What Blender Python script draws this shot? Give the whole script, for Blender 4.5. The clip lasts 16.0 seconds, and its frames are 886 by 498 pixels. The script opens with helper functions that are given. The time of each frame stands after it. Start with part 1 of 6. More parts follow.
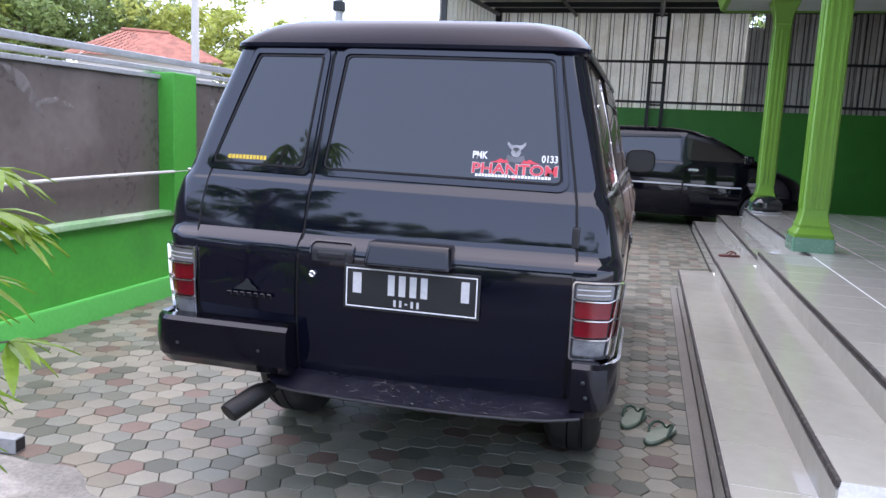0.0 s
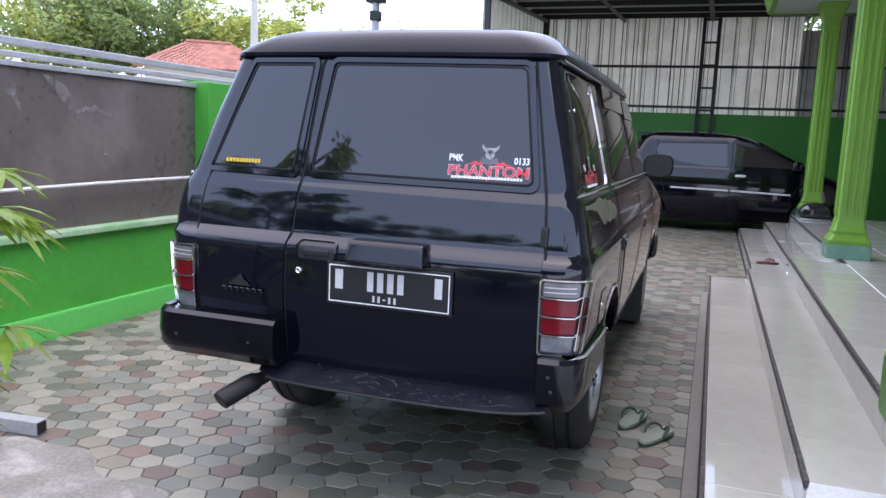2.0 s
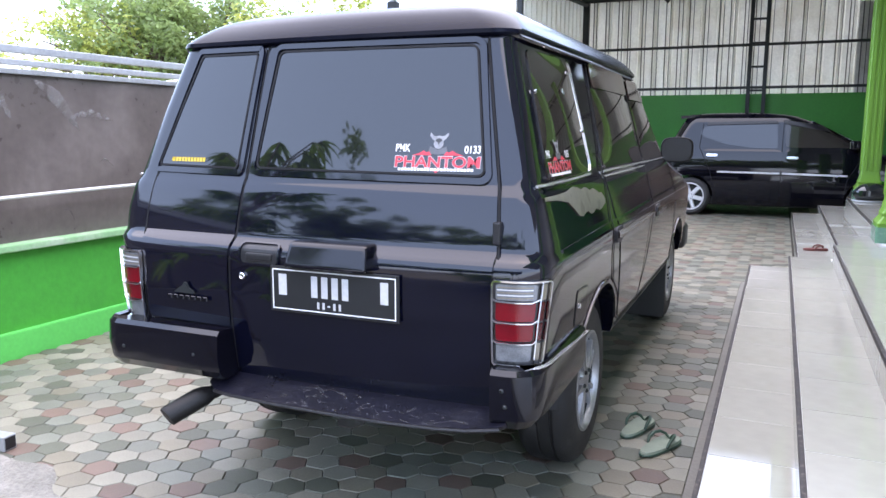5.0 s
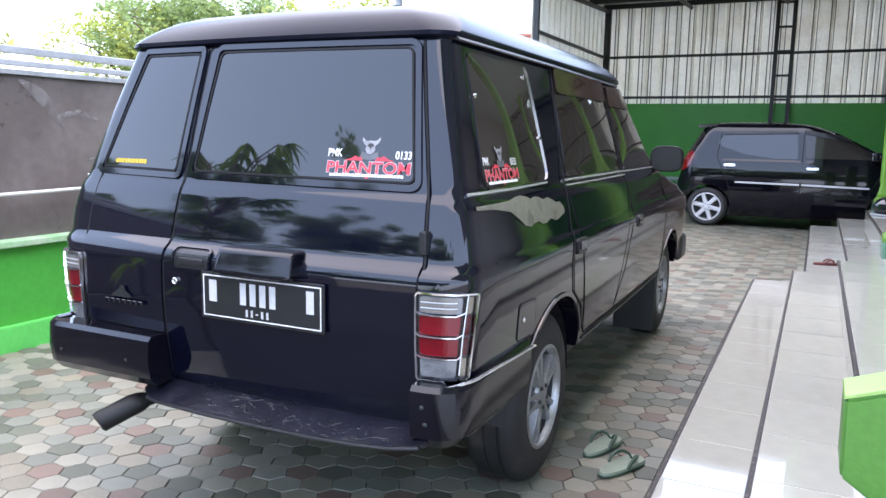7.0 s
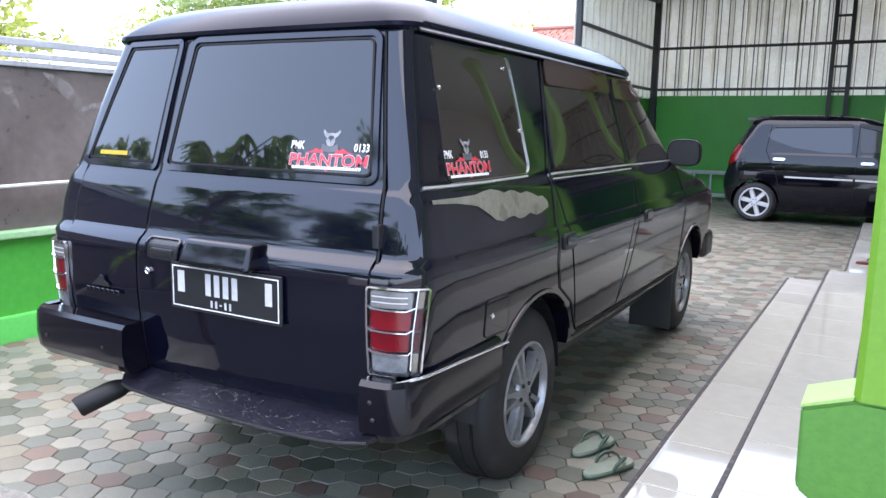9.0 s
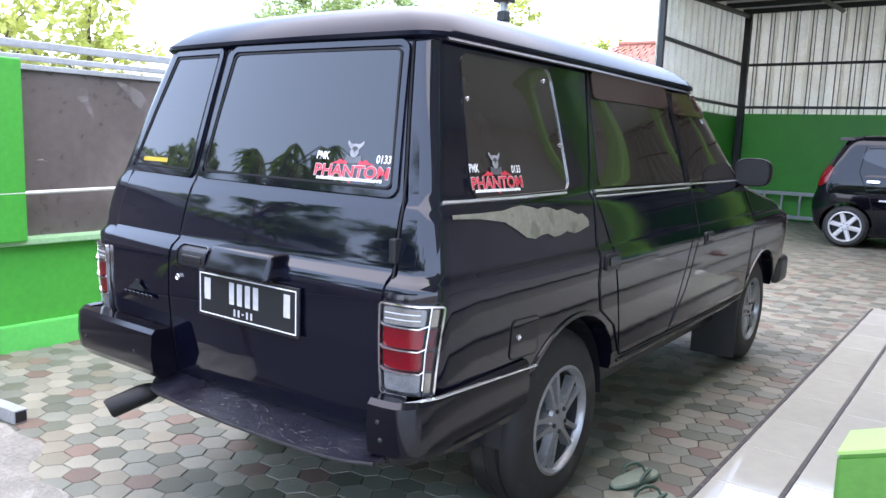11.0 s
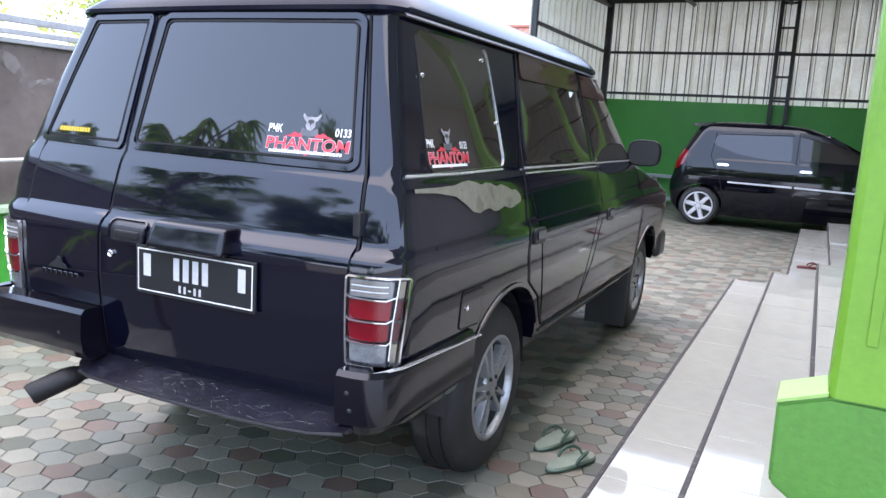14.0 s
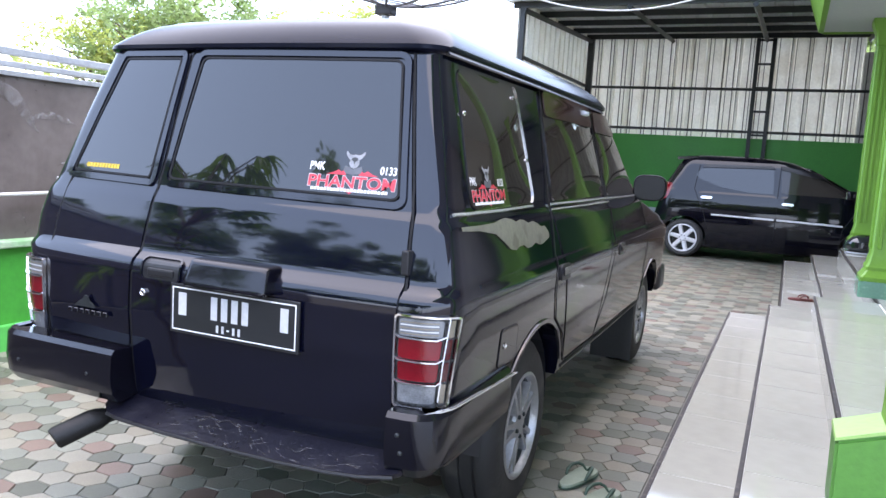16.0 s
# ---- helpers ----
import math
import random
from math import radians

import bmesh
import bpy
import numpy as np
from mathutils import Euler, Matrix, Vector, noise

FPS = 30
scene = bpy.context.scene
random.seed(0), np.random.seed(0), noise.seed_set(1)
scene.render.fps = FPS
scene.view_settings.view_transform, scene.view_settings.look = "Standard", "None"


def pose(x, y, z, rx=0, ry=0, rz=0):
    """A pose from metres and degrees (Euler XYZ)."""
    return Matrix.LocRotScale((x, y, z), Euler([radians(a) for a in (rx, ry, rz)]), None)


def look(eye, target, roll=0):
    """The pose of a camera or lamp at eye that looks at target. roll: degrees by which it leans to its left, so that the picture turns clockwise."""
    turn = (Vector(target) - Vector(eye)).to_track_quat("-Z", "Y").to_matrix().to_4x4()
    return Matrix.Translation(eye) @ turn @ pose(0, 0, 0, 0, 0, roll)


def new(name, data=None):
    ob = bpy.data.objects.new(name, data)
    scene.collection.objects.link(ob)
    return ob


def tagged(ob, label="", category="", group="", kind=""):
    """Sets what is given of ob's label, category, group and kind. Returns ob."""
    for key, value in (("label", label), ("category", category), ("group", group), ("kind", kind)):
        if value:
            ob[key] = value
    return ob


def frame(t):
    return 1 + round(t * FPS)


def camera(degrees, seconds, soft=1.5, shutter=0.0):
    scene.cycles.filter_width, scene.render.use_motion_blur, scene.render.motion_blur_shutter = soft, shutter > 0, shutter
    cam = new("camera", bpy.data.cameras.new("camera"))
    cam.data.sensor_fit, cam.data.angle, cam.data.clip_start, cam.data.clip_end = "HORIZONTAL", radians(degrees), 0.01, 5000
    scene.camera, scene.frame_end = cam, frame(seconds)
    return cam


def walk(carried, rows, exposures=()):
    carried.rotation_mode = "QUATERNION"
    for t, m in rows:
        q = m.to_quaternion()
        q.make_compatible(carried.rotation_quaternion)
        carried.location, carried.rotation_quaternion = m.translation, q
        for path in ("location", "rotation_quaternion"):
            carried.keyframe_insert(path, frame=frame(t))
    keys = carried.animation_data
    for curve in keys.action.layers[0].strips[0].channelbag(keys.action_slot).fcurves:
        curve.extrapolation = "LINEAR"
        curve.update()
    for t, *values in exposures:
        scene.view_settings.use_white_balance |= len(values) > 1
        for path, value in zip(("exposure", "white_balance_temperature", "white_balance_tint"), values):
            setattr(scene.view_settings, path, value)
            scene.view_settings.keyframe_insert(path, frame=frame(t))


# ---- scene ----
cam = camera(60.6, 16.0)
PATH = [
    (0, (0.186, 0.354, 1.29), (-0.319, 2.265, 0.99), 2.6),
    (0.5, (0.264, 0.279, 1.31), (-0.296, 2.189, 1.112), 0.7),
    (1, (0.345, 0.295, 1.309), (-0.334, 2.164, 1.099), 3.2),
    (1.5, (0.412, 0.302, 1.299), (-0.248, 2.173, 1.047), 3.1),
    (2, (0.472, 0.332, 1.289), (-0.182, 2.2, 1.001), 2.4),
    (2.5, (0.487, 0.389, 1.286), (-0.113, 2.285, 1.068), 1.0),
    (3, (0.482, 0.437, 1.287), (-0.148, 2.314, 1.008), 0.6),
    (3.5, (0.556, 0.495, 1.286), (-0.118, 2.354, 0.985), 1.4),
    (3.7, (0.598, 0.519, 1.285), (-0.107, 2.363, 0.959), 1.5),
    (5.8, (0.806, 0.782, 1.278), (-0.028, 2.575, 0.979), 0.4),
    (6, (0.856, 0.809, 1.279), (0.009, 2.595, 0.978), 0.9),
    (6.5, (0.937, 0.841, 1.271), (0.064, 2.613, 0.961), 2.5),
    (7, (0.926, 0.871, 1.282), (0.057, 2.649, 0.987), 1.0),
    (7.5, (0.939, 0.905, 1.279), (0.04, 2.666, 0.98), -0.6),
    (8, (1.048, 0.958, 1.284), (0.054, 2.665, 0.971), 1.0),
    (8.5, (1.15, 0.985, 1.28), (0.106, 2.662, 0.961), 1.7),
    (9, (1.154, 1.028, 1.286), (0.156, 2.732, 0.97), 1.1),
    (9.5, (1.131, 1.073, 1.279), (0.099, 2.761, 0.985), -0.5),
    (9.7, (1.142, 1.085, 1.282), (0.069, 2.751, 1.012), -0.5),
    (11.8, (1.28, 1.21, 1.288), (0.089, 2.79, 0.994), 2.4),
    (12, (1.245, 1.205, 1.289), (0.068, 2.796, 0.998), 2.2),
    (12.5, (1.149, 1.183, 1.283), (0.109, 2.865, 0.985), 2.2),
    (13, (1.088, 1.148, 1.28), (0.224, 2.926, 0.977), 2.3),
    (13.5, (1.076, 1.07, 1.28), (0.21, 2.845, 0.968), 2.5),
    (14, (1.055, 0.998, 1.264), (0.19, 2.772, 0.942), 3.4),
    (14.5, (0.99, 0.948, 1.279), (0.136, 2.735, 0.997), 2.1),
    (15, (0.934, 0.934, 1.276), (0.096, 2.724, 0.968), 2.9),
    (15.5, (0.892, 0.933, 1.272), (0.106, 2.751, 0.991), 3.0),
    (16, (0.874, 0.928, 1.27), (0.06, 2.739, 1.033), 3.5),
]
KELVIN, TINT = 7850, 24
EXPOSURES = [(0.0, 2.42), (0.5, 2.53), (1.0, 2.34), (1.5, 2.22), (2.0, 2.28), (2.5, 2.5), (3.0, 2.24), (3.5, 2.64), (6.0, 2.91), (9.0, 2.95), (13.0, 2.96), (16.0, 2.93)]
walk(cam, [(t, look(eye, target, roll)) for t, eye, target, roll in PATH], [(t, e, KELVIN, TINT + (4 if t < 4 else 0)) for t, e in EXPOSURES])

# ---- light ----
world = bpy.data.worlds.new("sky")
scene.world = world
world.use_nodes = True
wn = world.node_tree.nodes
wl = world.node_tree.links
sky = wn.new("ShaderNodeTexSky")
sky.sky_type = "NISHITA"
sky.sun_disc = False
sky.sun_elevation = radians(84)
sky.sun_rotation = radians(17)
sky.air_density, sky.dust_density, sky.ozone_density = 1.0, 1.2, 2.4
bg = wn["Background"]
bg.inputs["Strength"].default_value = 0.15
cloud = wn.new("ShaderNodeMix")
cloud.data_type = "RGBA"
cloud.inputs["Factor"].default_value = 0.6
cloud.inputs[7].default_value = (2.45, 3.95, 6.3, 1)
wl.new(sky.outputs["Color"], cloud.inputs[6])
wl.new(cloud.outputs[2], bg.inputs["Color"])
sun_data = bpy.data.lights.new("sun", "SUN")
sun_data.energy = 0.68
sun_data.angle = radians(110)
sun_data.color = (1.0, 0.91, 0.78)
sun = new("sun", sun_data)
sun.matrix_world = look((0.9, 3.0, 28), (0, 0, 0))


# ---- materials ----
def leafy(m, amount):
    """Lets part of the light through a thin leaf."""
    nt = m.node_tree
    n, l = nt.nodes, nt.links
    p = n["Principled BSDF"]
    tr = n.new("ShaderNodeBsdfTranslucent")
    src = p.inputs["Base Color"].links[0].from_socket
    l.new(src, tr.inputs["Color"])
    mx = n.new("ShaderNodeMixShader")
    mx.inputs["Fac"].default_value = amount
    l.new(p.outputs[0], mx.inputs[1])
    l.new(tr.outputs[0], mx.inputs[2])
    l.new(mx.outputs[0], n["Material Output"].inputs["Surface"])
    return m


def smoky(m, scale):
    """Lets the ground show through in ragged patches."""
    nt = m.node_tree
    n, l = nt.nodes, nt.links
    tc = n.new("ShaderNodeTexCoord")
    noise = n.new("ShaderNodeTexNoise")
    noise.inputs["Scale"].default_value, noise.inputs["Detail"].default_value = scale, 8
    noise.inputs["Distortion"].default_value = 1.2
    l.new(tc.outputs["Object"], noise.inputs["Vector"])
    r = n.new("ShaderNodeMapRange")
    r.inputs["From Min"].default_value, r.inputs["From Max"].default_value = 0.36, 0.85
    l.new(noise.outputs["Fac"], r.inputs["Value"])
    tr = n.new("ShaderNodeBsdfTransparent")
    mx = n.new("ShaderNodeMixShader")
    l.new(r.outputs["Result"], mx.inputs["Fac"])
    l.new(tr.outputs[0], mx.inputs[1])
    l.new(n["Principled BSDF"].outputs[0], mx.inputs[2])
    l.new(mx.outputs[0], n["Material Output"].inputs["Surface"])
    return m


def mat(name, col, rough=0.5, metal=0.0, var=0.12, scale=3.0, fine=40.0, bump=0.0, coat=0.0, rnd=0.0, island=0.0,
        spec=0.5, rvar=0.06, alt=None, alt_at=0.62, dust=0.0):
    """Procedural surface: base colour with broad and fine variation, an optional second colour in patches, bump and gloss change."""
    m = bpy.data.materials.new(name)
    m.use_nodes = True
    nt = m.node_tree
    n, l = nt.nodes, nt.links
    p = n["Principled BSDF"]
    tc = n.new("ShaderNodeTexCoord")
    big = n.new("ShaderNodeTexNoise")
    big.inputs["Scale"].default_value, big.inputs["Detail"].default_value = scale, 5
    small = n.new("ShaderNodeTexNoise")
    small.inputs["Scale"].default_value, small.inputs["Detail"].default_value = fine, 3
    l.new(tc.outputs["Object"], big.inputs["Vector"])
    l.new(tc.outputs["Object"], small.inputs["Vector"])
    add = n.new("ShaderNodeMath")
    add.operation = "ADD"
    l.new(big.outputs["Fac"], add.inputs[0])
    l.new(small.outputs["Fac"], add.inputs[1])
    span = n.new("ShaderNodeMapRange")
    span.inputs["From Min"].default_value, span.inputs["From Max"].default_value = 0.6, 1.4
    span.inputs["To Min"].default_value, span.inputs["To Max"].default_value = 1 - var, 1 + var
    l.new(add.outputs[0], span.inputs["Value"])
    value = span.outputs["Result"]
    if rnd or island:
        src = n.new("ShaderNodeObjectInfo").outputs["Random"] if rnd else n.new("ShaderNodeNewGeometry").outputs["Random Per Island"]
        r = n.new("ShaderNodeMapRange")
        r.inputs["To Min"].default_value, r.inputs["To Max"].default_value = 1 - (rnd or island), 1 + (rnd or island)
        l.new(src, r.inputs["Value"])
        mul = n.new("ShaderNodeMath")
        mul.operation = "MULTIPLY"
        l.new(value, mul.inputs[0])
        l.new(r.outputs["Result"], mul.inputs[1])
        value = mul.outputs[0]
    base = n.new("ShaderNodeRGB")
    base.outputs[0].default_value = (*col, 1)
    colour = base.outputs[0]
    if alt:
        ramp = n.new("ShaderNodeMapRange")
        ramp.inputs["From Min"].default_value, ramp.inputs["From Max"].default_value = alt_at - 0.06, alt_at + 0.06
        l.new(big.outputs["Fac"], ramp.inputs["Value"])
        mix = n.new("ShaderNodeMix")
        mix.data_type = "RGBA"
        l.new(ramp.outputs["Result"], mix.inputs["Factor"])
        l.new(colour, mix.inputs[6])
        mix.inputs[7].default_value = (*alt, 1)
        colour = mix.outputs[2]
    tint = n.new("ShaderNodeVectorMath")
    tint.operation = "SCALE"
    l.new(colour, tint.inputs[0])
    l.new(value, tint.inputs["Scale"])
    l.new(tint.outputs[0], p.inputs["Base Color"])
    p.inputs["Metallic"].default_value = metal
    p.inputs["Specular IOR Level"].default_value = spec
    p.inputs["Coat Weight"].default_value = coat
    p.inputs["Coat Roughness"].default_value = 0.04
    p.inputs["Sheen Weight"].default_value = dust
    p.inputs["Sheen Roughness"].default_value = 0.16
    p.inputs["Sheen Tint"].default_value = (0.85, 0.68, 0.56, 1)
    rr = n.new("ShaderNodeMapRange")
    rr.inputs["From Min"].default_value, rr.inputs["From Max"].default_value = 0.6, 1.4
    rr.inputs["To Min"].default_value, rr.inputs["To Max"].default_value = max(0.01, rough - rvar), min(1, rough + rvar)
    l.new(add.outputs[0], rr.inputs["Value"])
    l.new(rr.outputs["Result"], p.inputs["Roughness"])
    if bump:
        b = n.new("ShaderNodeBump")
        b.inputs["Strength"].default_value, b.inputs["Distance"].default_value = 1.0, bump
        l.new(small.outputs["Fac"], b.inputs["Height"])
        l.new(b.outputs["Normal"], p.inputs["Normal"])
    return m


M_PAINT = mat("car_paint", (0.0020, 0.0025, 0.0080), 0.06, 0.0, 0.2, 2.0, 9.0, bump=0.0003, coat=0.0, spec=0.55, rvar=0.02, dust=0.22)
# Copy of car_paint for the roof; paler base, gloss cut to curb sky reflection.
M_ROOFPAINT = mat("toned_roof_paint", (0.005, 0.006, 0.012), 0.16, 0.0, 0.2, 2.0, 14.0, spec=0.08, rvar=0.04)
M_PAINT2 = mat("car_paint_hatch", (0.003, 0.003, 0.006), 0.04, 0.0, 0.15, 2.0, 160.0, coat=0.0, spec=0.42, rvar=0.04)
M_TINT = mat("tinted_glass", (0.006, 0.007, 0.009), 0.03, 0.0, 0.1, 1.0, 20.0, spec=0.6, coat=0.12, rvar=0.015)
M_TINT2 = mat("tinted_side_glass", (0.027, 0.023, 0.020), 0.03, 0.0, 0.1, 1.0, 20.0, spec=0.45, rvar=0.015, dust=0.08)
M_VISOR = mat("smoked_visor", (0.045, 0.026, 0.023), 0.05, 0.0, 0.1, 1.0, 20.0, spec=0.7, rvar=0.02)
M_RUBBER = mat("black_rubber", (0.009, 0.009, 0.010), 0.6, 0.0, 0.25, 6.0, 90.0, bump=0.0006, spec=0.2)
M_TRIM = mat("bright_trim", (0.72, 0.72, 0.72), 0.22, 0.7, 0.08, 8.0, 80.0)
M_TYRE = mat("tyre_rubber", (0.013, 0.0125, 0.012), 0.7, 0.0, 0.3, 7.0, 70.0, bump=0.0012, alt=(0.03, 0.028, 0.025), alt_at=0.62)
M_TYRE2 = mat("dusty_tyre_rubber", (0.03, 0.03, 0.031), 0.75, 0.0, 0.25, 7.0, 70.0, bump=0.0012)
M_BLACK = mat("matt_black_paint", (0.012, 0.012, 0.014), 0.42, 0.0, 0.3, 6.0, 60.0, bump=0.0008)
M_BUMP = mat("bumper_paint", (0.003, 0.003, 0.006), 0.13, 0.0, 0.25, 4.0, 90.0, spec=0.4, rvar=0.06)
M_TREAD = mat("worn_step_plate", (0.006, 0.006, 0.012), 0.3, 0.0, 0.5, 8.0, 60.0, bump=0.0010, spec=0.5, alt=(0.013, 0.013, 0.018), alt_at=0.62)
M_SCRATCH = smoky(mat("bare_scratch", (0.15, 0.15, 0.155), 0.4, 0.3, 0.4, 30.0, 200.0), 40.0)
M_CREST = mat("pale_crest_print", (0.24, 0.24, 0.25), 0.45, 0.0, 0.3, 30.0, 120.0)
M_LAMPBODY = mat("lamp_body_grey", (0.05, 0.05, 0.052), 0.3, 0.3, 0.2, 20.0, 90.0)
M_REDDARK = mat("dark_red_lens", (0.06, 0.004, 0.006), 0.12, 0.0, 0.2, 30.0, 220.0, coat=0.3)
M_CHROME = mat("chrome", (0.72, 0.72, 0.74), 0.12, 1.0, 0.1, 8.0, 80.0)
M_ALLOY = mat("alloy_wheel", (0.30, 0.30, 0.30), 0.36, 0.65, 0.2, 9.0, 70.0)
M_ALLOY2 = mat("bright_alloy", (0.62, 0.62, 0.64), 0.35, 0.2, 0.15, 9.0, 70.0)
M_RED = mat("red_lens", (0.16, 0.001, 0.006), 0.14, 0.0, 0.15, 30.0, 220.0, coat=0.2, bump=0.0006)
M_CLEAR = mat("clear_lens", (0.16, 0.165, 0.17), 0.1, 0.0, 0.3, 40.0, 260.0, coat=0.8, bump=0.0008)
M_AMBER = mat("smoked_lens", (0.2, 0.17, 0.13), 0.12, 0.0, 0.25, 40.0, 220.0, coat=0.8, bump=0.0006)
M_WHITE = mat("white_print", (0.75, 0.75, 0.75), 0.45, 0.0, 0.06)
M_GREYWHITE = mat("worn_white_print", (0.5, 0.5, 0.5), 0.45, 0.0, 0.15, 20.0, 90.0)
M_REDPRINT = mat("red_print", (0.6, 0.03, 0.05), 0.45, 0.0, 0.08)
M_YELLOW = mat("yellow_print", (0.6, 0.4, 0.03), 0.45, 0.0, 0.08)
M_GREYPRINT = mat("grey_print", (0.09, 0.095, 0.105), 0.4, 0.0, 0.25, 30.0, 90.0)
M_CREAM = mat("cream_decal", (0.36, 0.35, 0.28), 0.35, 0.0, 0.25, 14.0, 60.0, coat=0.3, alt=(0.22, 0.21, 0.16), alt_at=0.6)
M_PLATE = mat("plate_black", (0.012, 0.013, 0.014), 0.4, 0.0, 0.2)
M_MUD = mat("mud_flap", (0.02, 0.02, 0.02), 0.6, 0.0, 0.3, 8.0, 60.0, bump=0.001)
M_EXH = mat("sooty_exhaust", (0.008, 0.008, 0.008), 0.55, 0.3, 0.35, 14.0, 80.0, bump=0.001)

M_GREEN = mat("green_wall_paint", (0.018, 0.30, 0.035), 0.5, 0.0, 0.14, 1.6, 30.0, bump=0.0012, alt=(0.014, 0.24, 0.03), alt_at=0.64)
M_GREENL = mat("light_green_paint", (0.05, 0.46, 0.09), 0.45, 0.0, 0.12, 2.0, 40.0, bump=0.001)
M_COPING = mat("dusty_ledge_paint", (0.22, 0.44, 0.22), 0.6, 0.0, 0.2, 3.0, 40.0, bump=0.001, alt=(0.32, 0.45, 0.30), alt_at=0.55)
M_LIME = mat("lime_column_paint", (0.112, 0.285, 0.024), 0.42, 0.0, 0.1, 3.0, 50.0, bump=0.0012, alt=(0.098, 0.25, 0.022), alt_at=0.66)
M_PEDESTAL = mat("green_pedestal_paint", (0.052, 0.205, 0.028), 0.45, 0.0, 0.15, 4.0, 50.0, bump=0.0015, alt=(0.08, 0.29, 0.04), alt_at=0.6)
M_CAP = mat("pale_lime_paint", (0.25, 0.42, 0.12), 0.5, 0.0, 0.12, 5.0, 50.0, bump=0.001)
M_TEAL = mat("teal_plinth_tile", (0.09, 0.24, 0.16), 0.25, 0.0, 0.15, 5.0, 60.0, coat=0.4)
M_CEIL = mat("white_canopy_ceiling", (0.52, 0.56, 0.54), 0.6, 0.0, 0.07, 1.2, 25.0, bump=0.001)
M_TARP = mat("grey_sheet", (0.112, 0.094, 0.086), 0.3, 0.0, 0.22, 1.3, 16.0, bump=0.002, alt=(0.14, 0.12, 0.11), alt_at=0.6)
M_STREAK = smoky(mat("pale_streak", (0.27, 0.255, 0.245), 0.4, 0.0, 0.3, 12.0, 60.0), 9.0)
M_STEEL = mat("weathered_steel", (0.36, 0.38, 0.39), 0.45, 0.4, 0.2, 5.0, 50.0)
M_PIPE = mat("pale_pipe", (0.55, 0.55, 0.53), 0.4, 0.0, 0.15, 6.0, 60.0)
# Made translucent to brighten the sheeting under the carport roof.
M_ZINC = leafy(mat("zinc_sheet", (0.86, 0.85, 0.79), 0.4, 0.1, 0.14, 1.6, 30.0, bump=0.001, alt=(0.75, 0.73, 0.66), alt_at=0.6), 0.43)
# Shade of the rib grooves, put into a dark colour.
M_GROOVESHADE = mat("sheet_groove_shade", (0.085, 0.085, 0.08), 0.6, 0.0, 0.3, 4.0, 40.0)
# Duller copy of zinc_sheet; shade at the wall's right end is in its colour.
M_ZINCD = mat("shaded_zinc_sheet", (0.70, 0.69, 0.65), 0.45, 0.1, 0.16, 1.6, 30.0, bump=0.001, alt=(0.55, 0.53, 0.48), alt_at=0.6)
M_ROOF = mat("zinc_roof_underside", (0.62, 0.63, 0.65), 0.5, 0.0, 0.2, 2.0, 30.0)
M_FRAME = mat("dark_steel_frame", (0.02, 0.024, 0.025), 0.45, 0.2, 0.25, 6.0, 60.0)
M_TILE = mat("grey_glazed_tile", (0.40, 0.395, 0.345), 0.03, 0.0, 0.07, 1.8, 14.0, bump=0.00008, spec=0.6, rnd=0.035, rvar=0.012)
M_NOSE = mat("dark_nosing_tile", (0.03, 0.026, 0.024), 0.65, 0.0, 0.4, 30.0, 120.0, alt=(0.09, 0.075, 0.065), alt_at=0.6)
M_GROUT = mat("pale_grout", (0.72, 0.71, 0.68), 0.8, 0.0, 0.15, 8.0, 90.0)
M_SAND = mat("joint_sand", (0.05, 0.046, 0.038), 0.95, 0.0, 0.3, 5.0, 120.0, bump=0.002)
M_CEMENT = mat("dry_cement", (0.21, 0.205, 0.18), 0.92, 0.0, 0.35, 5.0, 60.0, bump=0.012, alt=(0.29, 0.28, 0.25), alt_at=0.56)
M_DARKGROUND = mat("dark_added_ground", (0.045, 0.045, 0.046), 0.9, 0.0, 0.3, 2.0, 90.0, bump=0.004)
M_EARTH = mat("bare_ground", (0.2, 0.18, 0.14), 0.95, 0.0, 0.3, 0.4, 6.0, bump=0.01)
M_CLAY = mat("clay_roof_tile", (0.29, 0.105, 0.072), 0.75, 0.0, 0.25, 3.0, 30.0, bump=0.002, island=0.22)
M_BARK = mat("bark", (0.12, 0.09, 0.065), 0.9, 0.0, 0.3, 5.0, 40.0, bump=0.006)
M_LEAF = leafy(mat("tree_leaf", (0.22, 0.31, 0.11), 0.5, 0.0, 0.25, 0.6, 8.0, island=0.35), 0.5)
# Brighter, yellower copy of tree_leaf with the sunlight put into its colour.
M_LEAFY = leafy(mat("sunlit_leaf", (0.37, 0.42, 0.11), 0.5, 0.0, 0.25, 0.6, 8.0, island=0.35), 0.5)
M_LEAFP = leafy(mat("plant_leaf", (0.17, 0.30, 0.03), 0.42, 0.0, 0.25, 5.0, 40.0, island=0.3), 0.4)
M_CONC = mat("concrete_pole", (0.42, 0.41, 0.38), 0.8, 0.0, 0.15, 4.0, 40.0, bump=0.002)
M_MESH = mat("dish_mesh_metal", (0.1, 0.1, 0.11), 0.45, 0.5, 0.15)
M_FOAM = mat("pale_sandal_foam", (0.20, 0.245, 0.19), 0.7, 0.0, 0.15, 14.0, 80.0, bump=0.0008)
M_STRAP = mat("dark_green_strap", (0.02, 0.06, 0.04), 0.45, 0.0, 0.2)
M_RSANDAL = mat("maroon_sandal", (0.13, 0.03, 0.025), 0.6, 0.0, 0.2)
M_HELM = mat("helmet_shell", (0.012, 0.016, 0.018), 0.15, 0.0, 0.2, 9.0, 60.0, coat=0.7)
